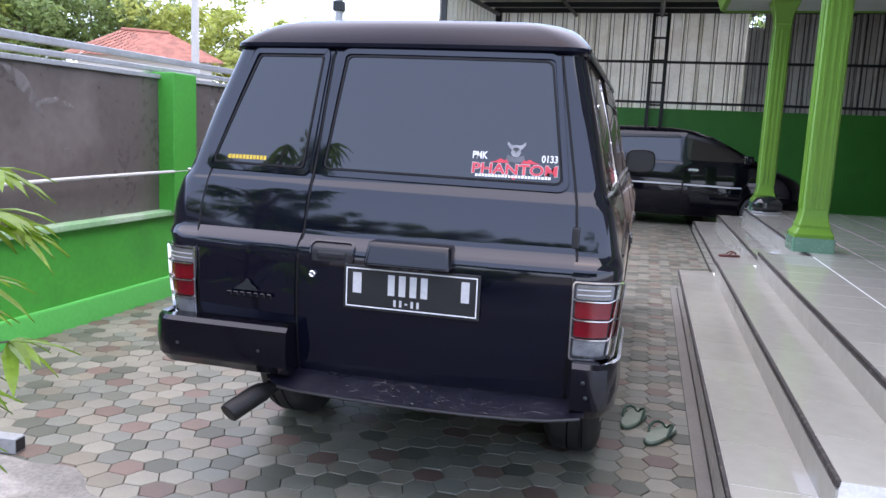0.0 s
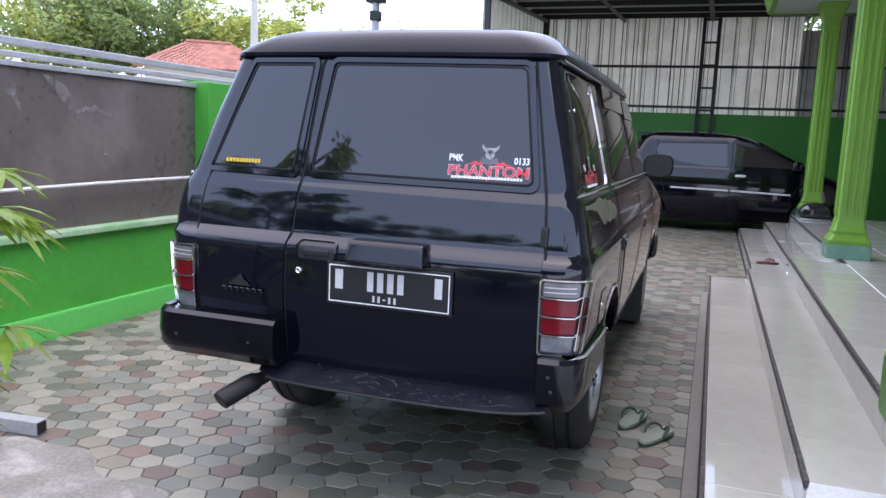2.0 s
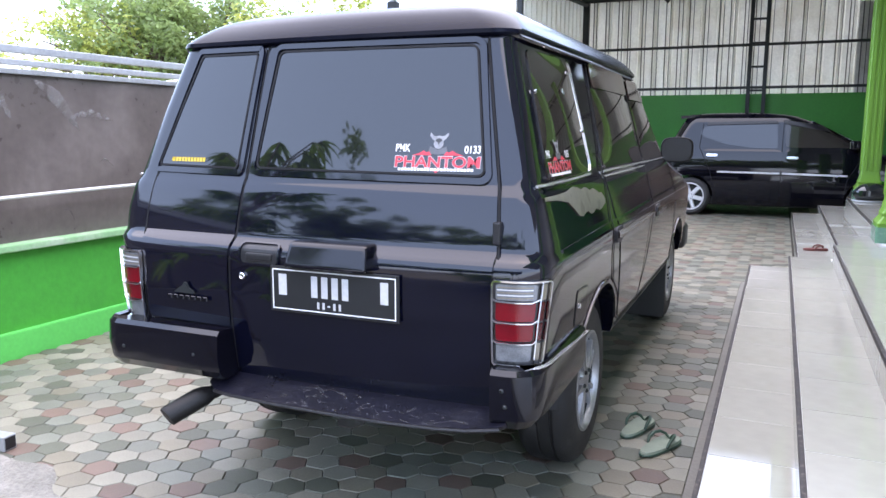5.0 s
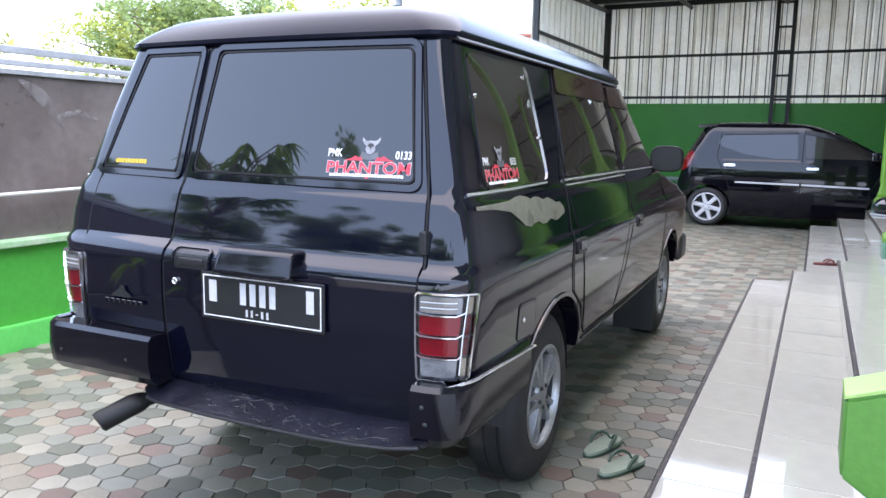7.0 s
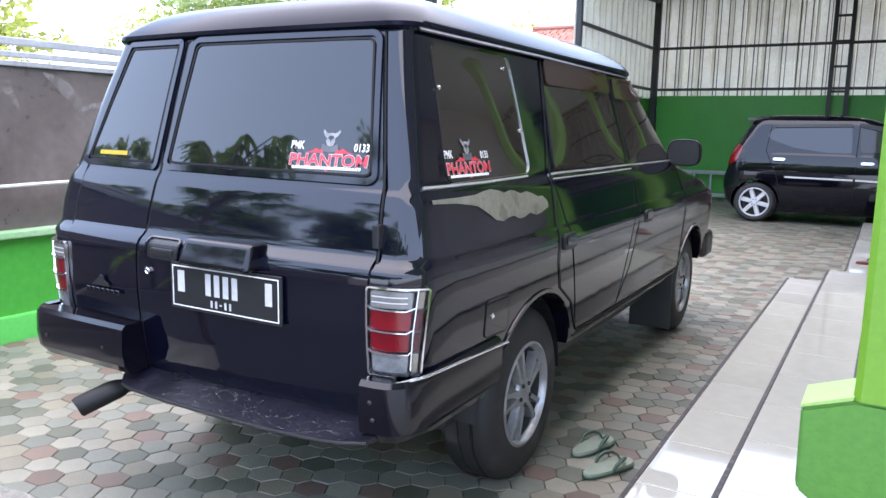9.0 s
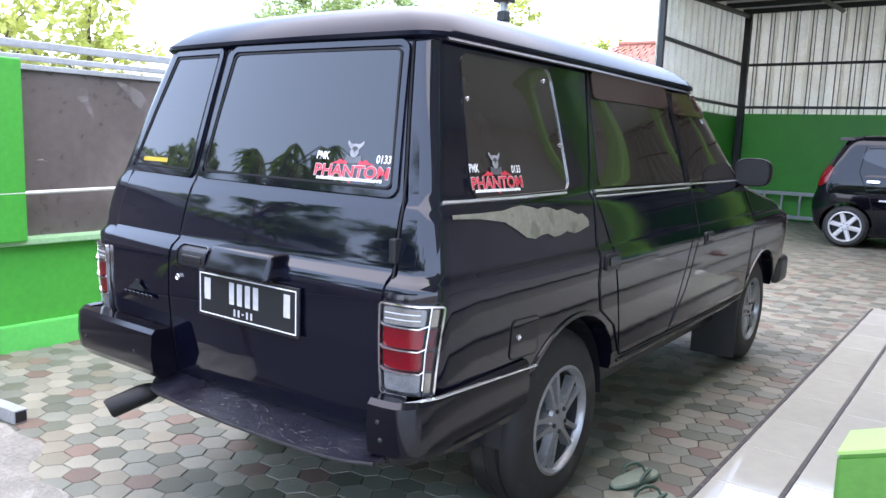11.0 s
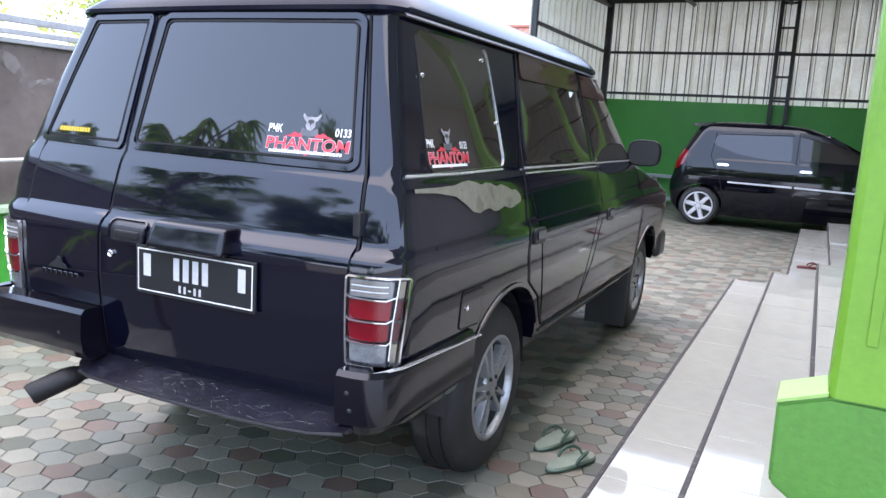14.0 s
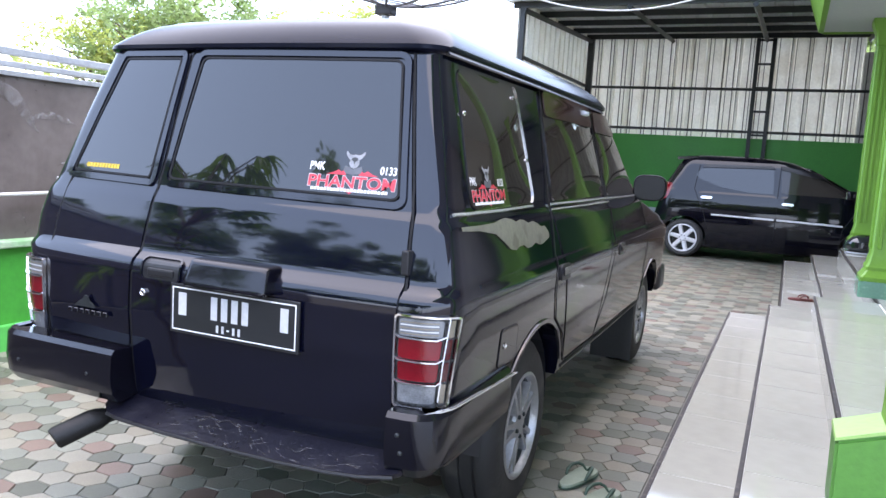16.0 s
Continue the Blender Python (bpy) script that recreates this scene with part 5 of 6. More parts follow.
va = [bm.verts.new(PW.side(y, z) + Vector((0.004, 0, 0.001))) for y, z in up]
vm = [bm.verts.new(PW.side(y, (z + q) / 2) + Vector((0.006, 0, 0.001))) for (y, z), (_, q) in zip(up, dn)]
vb = [bm.verts.new(PW.side(y, z) + Vector((0.004, 0, 0.001))) for y, z in dn]
for i in range(len(up) - 1):
    bm.faces.new((va[i], va[i + 1], vm[i + 1], vm[i]))
    bm.faces.new((vm[i], vm[i + 1], vb[i + 1], vb[i]))
bmesh.ops.solidify(bm, geom=list(bm.faces), thickness=0.001)
part("side_decal", bm, M_CREAM, wagon, "cream scalloped decal", smooth=30)
window_sticker(wagon, PW.side, 0.285, 1.150, 0.27, 0.0135, 1)
for y, z in ((0.80, 1.487), (0.335, 1.40), (0.845, 1.28)):
    p = PW.side(y, z)
    bm = bmesh.new()
    turned(bm, [(0, 0.007), (0.004, 0.007), (0.006, 0.004), (0.006, 0.0005)], 10, Matrix.Translation(p + Vector((0.006, 0, 0))))
    part("window_clip", bm, M_CHROME, wagon)
# front end, seen only from behind and the side
part("front_bumper", boxbm(-0.775, 0.775, 3.84, 4.08, 0.42, 0.61, 0.05, 3), M_BLACK, wagon, smooth=40)
part("windscreen", panel(lambda u, v: Vector((-u, PW.at(v)[2] + 0.0, v)), [(-0.62, 1.16), (0.62, 1.16), (0.52, 1.52), (-0.52, 1.52)], 0.006, 0.008, 0.05, 0.05, 8), M_TINT2, wagon, "dark windscreen")
part("roof_rack_strip", boxbm(-0.25, 0.28, 1.12, 1.15, 1.69, 1.70, 0.003), M_BLACK, wagon)


# ---- black hatchback ----
hatch = thing("hatchback", "small black hatchback parked across the carport", "car", (-1.06, 13.74, 0), -90)
AY = Shell([
    (0.19, 0.72, 0.14, 3.36, 0.16, 0.3), (0.30, 0.77, 0.04, 3.54, 0.2, 0.36), (0.50, 0.80, 0.0, 3.62, 0.2, 0.4), (0.64, 0.80, 0.0, 3.62, 0.2, 0.4),
    (0.74, 0.798, 0.03, 3.57, 0.2, 0.4), (0.82, 0.79, 0.05, 3.48, 0.2, 0.38), (0.90, 0.78, 0.06, 3.30, 0.2, 0.34), (0.98, 0.765, 0.075, 3.08, 0.2, 0.3),
    (1.03, 0.742, 0.10, 2.94, 0.19, 0.26), (1.20, 0.69, 0.19, 2.62, 0.18, 0.24), (1.42, 0.62, 0.31, 2.20, 0.17, 0.22), (1.47, 0.60, 0.34, 2.05, 0.17, 0.2),
    (1.505, 0.58, 0.38, 1.96, 0.17, 0.2), (1.535, 0.54, 0.44, 1.80, 0.18, 0.2), (1.555, 0.46, 0.56, 1.62, 0.18, 0.2), (1.567, 0.34, 0.72, 1.42, 0.16, 0.16)], 0.04)
ab = part("body", AY.mesh(0.04), M_PAINT2, hatch, smooth=32)
AR, AF, AZ = 0.518, 2.97, 0.292
cut(ab, [arch(AR, 0.335, AZ), arch(AF, 0.335, AZ)])
ab.data.polygons.foreach_set("use_smooth", [True] * len(ab.data.polygons))
ab.data.set_sharp_from_angle(angle=radians(32))
part("underbody", boxbm(-0.6, 0.6, 0.2, 3.3, 0.16, 0.3, 0.02), M_BLACK, hatch)
for sgn, surf in ((1, AY.side), (-1, AY.left)):
    for hy in (AR, AF):
        road_wheel(hatch, sgn * 0.785, hy, AZ, sgn, 0.292, 0.205, 0.175, 6, False, M_ALLOY2, M_TYRE2)
        bm = bmesh.new()
        turned(bm, [(sgn * 0.5, 0.315), (sgn * 0.74, 0.315)], 28)
        bmesh.ops.translate(bm, vec=(0, hy, AZ), verts=bm.verts)
        bmesh.ops.delete(bm, geom=[v for v in bm.verts if v.co.z < AZ - 0.05], context="VERTS")
        part("wheel_well", bm, M_BLACK, hatch)
    rd = part("rear_door", panel(surf, [(0.86, 0.36), (1.77, 0.36), (1.80, 1.02), (0.66, 1.02)], 0.002, 0.01, 0.1, 0.1, 10, sgn), M_PAINT2, hatch, smooth=30)
    fd = part("front_door", panel(surf, [(1.80, 0.36), (2.62, 0.36), (2.85, 1.00), (1.82, 1.02)], 0.002, 0.01, 0.06, 0.08, 10, sgn), M_PAINT2, hatch, smooth=30)
    part("door_window", panel(surf, [(1.035, 1.40, 1.72), (1.09, 1.0, 1.72), (1.20, 0.68, 1.715), (1.26, 0.62, 1.71), (1.34, 0.67, 1.70), (1.395, 0.78, 1.70)], 0.004, 0.006, 0.02, 0.03, 16, sgn), M_TINT, rd, "tinted glass", smooth=30)
    part("door_window", panel(surf, [(1.83, 1.05), (2.78, 1.05), (2.28, 1.37), (1.80, 1.43)], 0.004, 0.006, 0.06, 0.12, 8, sgn), M_TINT2, fd, "tinted glass", smooth=30)
    for pts in ([(0.66, 1.40), (0.62, 1.05), (0.78, 0.72), (0.86, 0.45)], [(1.79, 1.45), (1.785, 1.0), (1.785, 0.34)], [(2.88, 1.0), (2.66, 0.60), (2.63, 0.34)]):
        part("door_gap", ribbon(surf, pts, 0.010, 0.004, sgn, 0.003, False, 4), M_RUBBER, hatch)
    part("side_strip", ribbon(surf, [(0.90, 0.680), (1.77, 0.672)], 0.028, 0.014, sgn, 0.014, False, 8), M_ALLOY2, rd, "bright side strip")
    part("side_strip", ribbon(surf, [(1.80, 0.672), (2.66, 0.655)], 0.028, 0.014, sgn, 0.014, False, 8), M_ALLOY2, fd, "bright side strip")
    for owner, y, z in ((rd, 0.80, 0.925), (fd, 1.92, 0.90)):
        h = part("door_handle", panel(surf, [(y - 0.07, z - 0.018), (y + 0.09, z - 0.018), (y + 0.09, z + 0.018), (y - 0.07, z + 0.018)], 0.034, 0.02, 0.2, 0.4, 4, sgn), M_CHROME, owner, "chrome handle")
        part("handle_recess", panel(surf, [(y - 0.05, z - 0.035), (y + 0.06, z - 0.035), (y + 0.06, z + 0.03), (y - 0.05, z + 0.03)], 0.006, 0.004, 0.3, 0.4, 4, sgn), M_BLACK, owner)
    part("rain_visor", panel(surf, [(0.70, 1.375), (1.72, 1.40), (1.68, 1.44), (0.74, 1.42)], 0.02, 0.004, 0.05, 0.2, 6, sgn), M_BLACK, rd)
    part("rain_visor", panel(surf, [(1.80, 1.40), (2.42, 1.26), (2.30, 1.36), (1.80, 1.45)], 0.02, 0.004, 0.05, 0.2, 6, sgn), M_BLACK, fd)
    lamp = part("tail_lamp", panel(surf, [(0.09, 0.80), (0.25, 0.90), (0.30, 1.11), (0.17, 1.13)], 0.008, 0.012, 0.2, 0.2, 6, sgn), M_RED, hatch, "red tail lamp", smooth=30)
    mir = part("mirror", boxbm(min(sgn * 0.76, sgn * 0.93), max(sgn * 0.76, sgn * 0.93), 2.66, 2.79, 1.03, 1.16, 0.035, 3), M_PAINT2, hatch, "door mirror with bright glass", smooth=40)
    part("mirror_glass", boxbm(min(sgn * 0.79, sgn * 0.915), max(sgn * 0.79, sgn * 0.915), 2.652, 2.662, 1.045, 1.145, 0.002), M_CHROME, mir)
part("rear_window", panel(AY.rear, [(-0.5, 1.08), (0.5, 1.08), (0.42, 1.42), (-0.42, 1.42)], 0.006, 0.008, 0.08, 0.1, 8), M_TINT, hatch, "tinted rear glass", smooth=30)
bm = bmesh.new()
loft(bm, [[Vector((x, 0.25 + abs(x) * 0.10, 1.520)), Vector((x, 0.60, 1.575 - abs(x) * 0.05)), Vector((x, 0.60, 1.50)), Vector((x, 0.26 + abs(x) * 0.10, 1.475))] for x in (-0.56, -0.4, 0.0, 0.4, 0.56)])
part("roof_spoiler", bm, M_PAINT2, hatch, "black roof spoiler", smooth=30)
part("windscreen", panel(lambda u, v: Vector((-u, AY.at(v)[2], v)), [(-0.60, 1.06), (0.60, 1.06), (0.5, 1.44), (-0.5, 1.44)], 0.006, 0.008, 0.05, 0.05, 8), M_TINT, hatch, "windscreen")


# ---- ladder against the back wall ----
ladder = thing("ladder", "pale aluminium ladder lying on its side by the back wall", "ladder", (-3.0, 16.48, -0.01))
for z in (0.06, 0.50):
    part("rail", boxbm(0, 2.9, 0, 0.05, z, z + 0.065, 0.006), M_STEEL, ladder)
for k in range(9):
    part("rung", boxbm(0.15 + 0.32 * k, 0.185 + 0.32 * k, 0.008, 0.042, 0.124, 0.501, 0.004), M_STEEL, ladder)
for x in (0.3, 2.5):
    part("foot", boxbm(x, x + 0.06, 0, 0.05, 0.0, 0.061, 0.004), M_STEEL, ladder)


# ---- sandals ----
def sandal(at, rz, m_sole, m_strap, s, group, label):
    t = thing("sandal", label, "sandal", at, rz, group)
    out = []
    for k in range(28):
        a = 2 * math.pi * k / 28
        y = 0.13 * math.sin(a)
        w = 0.049 + 0.010 * math.sin(a) - 0.008 * math.cos(2 * a)
        out.append((w * math.cos(a), y))
    bm = bmesh.new()
    loft(bm, [[Vector((x * f * s, y * f * s, z)) for x, y in out] for f, z in ((0.95, 0.0), (1.0, 0.004), (1.0, 0.016), (0.96, 0.021))])
    part("sole", bm, m_sole, t, smooth=30)
    for sx in (-1, 1):
        part("strap", tubebm([(0, 0.075 * s, 0.02), (sx * 0.018 * s, 0.072 * s, 0.040), (sx * 0.034 * s, 0.055 * s, 0.050), (sx * 0.044 * s, 0.025 * s, 0.050), (sx * 0.046 * s, -0.005 * s, 0.038), (sx * 0.044 * s, -0.02 * s, 0.018)], [0.004, 0.006, 0.007, 0.008, 0.007, 0.006], 8), m_strap, t, smooth=True)
    part("edge_band", tubebm([(x * 1.0 * s, y * s, 0.007) for x, y in out + out[:1]], 0.004, 6), m_strap, t, smooth=True)
    return t


sandal((0.212, 3.876, 0.002), -15, M_FOAM, M_STRAP, 1.0, "pair of flip-flops on the pavers", "pale green flip-flop with dark green straps")
sandal((0.33, 3.716, 0.002), -23, M_FOAM, M_STRAP, 1.0, "pair of flip-flops on the pavers", "pale green flip-flop with dark green straps")
sandal((1.07, 8.66, 0.161), -75, M_RSANDAL, M_RSANDAL, 0.85, "", "maroon sandal on the lower porch step")


# ---- helmet by the far column ----
helmet = thing("helmet", "dark motorcycle helmet with a shiny visor on the porch floor", "helmet", (1.74, 11.17, 0.444), 20)
bm = bmesh.new()
bmesh.ops.create_uvsphere(bm, u_segments=28, v_segments=18, radius=1.0)
for v in bm.verts:
    v.co = Vector((v.co.x * 0.2, v.co.y * 0.15, max(0.0, 0.10 + v.co.z * 0.13)))
part("shell", bm, M_HELM, helmet, smooth=40)
bm = bmesh.new()
loft(bm, [[Vector((0.205 * math.cos(a), 0.155 * math.sin(a), z)) for a in [radians(-150 + 12 * k) for k in range(11)]] + [Vector((0.198 * math.cos(a), 0.148 * math.sin(a), z)) for a in [radians(-30 - 12 * k) for k in range(11)]] for z in (0.075, 0.10, 0.14)])
part("visor", bm, M_TINT, helmet, "shiny visor", smooth=40)
part("rim", tubebm([(0.2 * math.cos(2 * math.pi * k / 24), 0.15 * math.sin(2 * math.pi * k / 24), 0.012) for k in range(25)], 0.012, 8), M_STEEL, helmet, smooth=True)

# ---- loose steel tube and cement patch ----
tb = thing("steel_tube", "short grey rectangular steel tube lying on the pavers", "steel tube", (-2.07, 2.63, 0.0), 96)
bm = boxbm(-0.03, 0.03, 0.0, 0.75, 0.0, 0.06, 0.004)
part("tube", bm, M_STEEL, tb)
part("open_end", boxbm(-0.024, 0.024, -0.002, 0.0015, 0.006, 0.054), M_BLACK, tb)
bm = bmesh.new()
ring = []
ctr = bm.verts.new((-1.95, 2.18, 0.022))
prev = None
levels = []
for f, h in ((1.0, -0.004), (0.93, 0.006), (0.8, 0.012), (0.5, 0.018)):
    levels.append([bm.verts.new((-1.95 + f * (0.78 + 0.10 * math.sin(3 * a) + 0.05 * math.sin(9 * a + 1)) * math.cos(a), 2.18 + f * (0.38 + 0.05 * math.sin(5 * a) + 0.035 * math.sin(11 * a)) * math.sin(a), h + random.uniform(-0.002, 0.002))) for a in [2 * math.pi * k / 72 for k in range(72)]])
for a, b in zip(levels, levels[1:]):
    for k in range(72):
        bm.faces.new((a[k], a[(k + 1) % 72], b[(k + 1) % 72], b[k]))
for k in range(72):
    bm.faces.new((levels[-1][k], levels[-1][(k + 1) % 72], ctr))
cem = part("cement_patch", bm, M_CEMENT, None, smooth=60)
tagged(cem, "rough patch of dried pale cement on the pavers", "cement patch")

# ---- satellite dish and cable ----
dish = thing("satellite_dish", "large wire mesh satellite dish on a mast by the fence", "satellite dish", (-2.95, 7.7, 0))
part("mast", tubebm([(0, 0, -0.01), (0, 0, 2.64)], 0.04, 12), M_STEEL, dish, smooth=True)
part("mount", boxbm(-0.09, 0.09, -0.07, 0.07, 2.64, 2.74, 0.015), M_BLACK, dish)
part("bracket", boxbm(-0.05, 0.05, -0.05, 0.05, 2.46, 2.56, 0.012), M_FRAME, dish)
DM = Matrix.Translation((0, 0, 2.74)) @ pose(0, 0, 0, 6, 9, 0)
bowl = lambda r, a: DM @ Vector((r * math.cos(a), r * math.sin(a), 0.34 * (r / 1.1) ** 2))
for k in range(12):
    a = 2 * math.pi * k / 12
    part("rib", tubebm([bowl(1.1 * i / 8, a) for i in range(9)], 0.012, 6), M_MESH, dish)
for r, w in ((0.4, 0.008), (0.75, 0.008), (1.1, 0.016)):
    part("hoop", tubebm([bowl(r, 2 * math.pi * k / 48) for k in range(49)], w, 6), M_MESH, dish)
for k in range(4):
    part("feed_strut", tubebm([bowl(0.75, math.pi / 4 + k * math.pi / 2), DM @ Vector((0, 0, 0.95))], 0.006, 6), M_MESH, dish)
cable = thing("cable", "thin white cable hanging between dish and porch canopy", "cable")
pts = []
A, B = Vector((-1.92, 7.9, 2.98)), Vector((0.95, 9.2, 3.62))
for k in range(25):
    f = k / 24
    p = A.lerp(B, f)
    p.z -= 1.9 * f * (1 - f)
    pts.append(p)
part("wire", tubebm(pts, 0.008, 6), M_PIPE, cable, smooth=True)

# ---- beyond the fence ----
pole = thing("utility_pole", "tall grey concrete utility pole behind the fence", "utility pole", (-15.2, 24, -0.06))
part("shaft", tubebm([(0, 0, 0), (0, 0, 10)], [0.15, 0.10], 12), M_CONC, pole, smooth=True)


def tiled_house(name, at, rz, lx, ly, h, rise, label):
    hs = thing(name, label, "house", at, rz)
    part("wall", boxbm(-lx / 2, lx / 2, -ly / 2, ly / 2, 0, h), M_HWALL, hs)
    bm = bmesh.new()
    ex, ey = lx / 2 + 0.5, ly / 2 + 0.5
    rl = max(ex - ey, 0.2)
    n = 14
    for sx, sy, along in ((0, -1, 1), (0, 1, 1), (1, 0, 0), (-1, 0, 0)):
        for i in range(n):
            f0, f1 = i / n, (i + 1) / n
            z0, z1 = h + rise * f0, h + rise * f1 + 0.02
            if along:
                w0, w1 = ex + (rl - ex) * f0, ex + (rl - ex) * f1
                y0, y1 = sy * ey * (1 - f0), sy * ey * (1 - f1)
                m = int(w0 * 2 / 0.25)
                for k in range(m):
                    a0, a1 = -w0 + 2 * w0 * k / m, -w0 + 2 * w0 * (k + 1) / m
                    b0, b1 = a0 * w1 / w0, a1 * w1 / w0
                    bm.faces.new([bm.verts.new(v) for v in ((a0, y0, z0 - 0.04), (a1, y0, z0), (b1, y1, z1), (b0, y1, z1 - 0.04))])
            else:
                w0, w1 = ey * (1 - f0), ey * (1 - f1)
                x0, x1 = sx * (ex + (rl - ex) * f0), sx * (ex + (rl - ex) * f1)
                m = max(1, int(w0 * 2 / 0.25))
                for k in range(m):
                    a0, a1 = -w0 + 2 * w0 * k / m, -w0 + 2 * w0 * (k + 1) / m
                    b0, b1 = a0 * w1 / max(w0, 1e-3), a1 * w1 / max(w0, 1e-3)
                    bm.faces.new([bm.verts.new(v) for v in ((x0, a0, z0 - 0.04), (x0, a1, z0), (x1, b1, z1), (x1, b0, z1 - 0.04))])
    part("roof", bm, M_CLAY, hs, "red clay tiled hip roof")
    part("ridge", tubebm([(-rl, 0, h + rise), (rl, 0, h + rise)], 0.09, 8), M_CLAY, hs)
    return hs


tiled_house("house", (-22.1, 30.7, -0.06), 37.5, 5.4, 3.4, 4.0, 1.3, "neighbouring house with a faded red tiled roof")
tiled_house("house", (-9.0, 26.5, -0.06), 3, 6.0, 3.6, 3.42, 1.42, "neighbouring house with a brown red tiled roof")


def tree(at, height, spread, leaves, m, label, seed, leaf=0.22):
    rng = random.Random(seed)
    t = thing("tree", label, "tree", at)
    bm = bmesh.new()
    top = Vector((rng.uniform(-0.3, 0.3), rng.uniform(-0.3, 0.3), height * 0.55))
    tube(bm, [(0, 0, -0.1), (0.05, 0.02, height * 0.25), top], [0.03 * height, 0.022 * height, 0.014 * height], 9)
    ends = []
    for k in range(9):
        a = k * 2.4 + rng.uniform(-0.4, 0.4)
        s = top * rng.uniform(0.6, 1.0)
        e = s + Vector((math.cos(a) * spread * rng.uniform(0.4, 0.85), math.sin(a) * spread * rng.uniform(0.4, 0.85), height * rng.uniform(0.12, 0.42)))
        mid = s.lerp(e, 0.5) + Vector((0, 0, 0.06 * height))
        tube(bm, [s, mid, e], [0.011 * height, 0.007 * height, 0.003 * height], 6)
        ends += [e, mid, e.lerp(mid, 0.5)]
    part("trunk", bm, M_BARK, t, smooth=40)
    verts, faces = [], []
    clumps = []
    for e in ends:
        for j in range(4):
            clumps.append((e + Vector((rng.gauss(0, 0.22) * spread, rng.gauss(0, 0.22) * spread, rng.gauss(0, 0.10) * height)), rng.uniform(0.10, 0.24) * spread))
    for i in range(leaves):
        c, r = clumps[rng.randrange(len(clumps))]
        d = Vector((rng.gauss(0, 1), rng.gauss(0, 1), rng.gauss(0, 0.75)))
        p = c + d.normalized() * r * rng.random() ** 0.45
        u = Vector((rng.gauss(0, 1), rng.gauss(0, 1), rng.gauss(0, 0.6))).normalized()
        w = u.cross(Vector((rng.gauss(0, 1), rng.gauss(0, 1), rng.gauss(0, 1)))).normalized()
        s = leaf * rng.uniform(0.6, 1.4)
        b = len(verts)
        verts += [tuple(p - u * s), tuple(p + w * s * 0.42), tuple(p + u * s), tuple(p - w * s * 0.42)]
        faces.append((b, b + 1, b + 2, b + 3))
    me = bpy.data.meshes.new("crown")
    me.from_pydata(verts, [], faces)
    me.materials.append(m)
    ob = new("crown", me)
    ob.parent = t
    return t


LG, YG = "broad leafy green tree behind the fence", "leafy tree with yellow green sunlit crown behind the fence"
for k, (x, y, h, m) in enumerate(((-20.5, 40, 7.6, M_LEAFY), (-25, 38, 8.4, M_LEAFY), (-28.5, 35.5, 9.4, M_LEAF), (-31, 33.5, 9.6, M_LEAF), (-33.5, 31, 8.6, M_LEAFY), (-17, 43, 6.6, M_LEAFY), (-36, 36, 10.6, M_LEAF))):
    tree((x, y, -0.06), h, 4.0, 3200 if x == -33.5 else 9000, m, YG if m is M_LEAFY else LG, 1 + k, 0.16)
tree((-2.5, 32, -0.06), 10.2, 3.4, 9000, M_LEAF, "dark leafy tree rising behind the carport roof", 27, 0.14)
tree((2.5, 33, -0.06), 10.8, 3.4, 9000, M_LEAF, "dark leafy tree rising behind the carport roof", 28, 0.14)
tree((-10.6, 7.4, -0.06), 3.7, 1.3, 1500, M_LEAFY, "sparse young tree behind the fence", 8, 0.09)
tree((-12.5, 7.0, -0.06), 4.2, 1.3, 1500, M_LEAFY, "sparse young tree behind the fence", 18, 0.09)
for k, (x, y, h) in enumerate(((-13, -20, 11.0), (-20, -17, 9.5), (-7, -22, 10.0), (-1, -21, 9.0), (-26, -12, 9.0), (5, -20, 8.0))):
    tree((x, y, -0.06), h, 4.2, 8000, M_LEAF, "leafy tree across the street", 10 + k, 0.26)


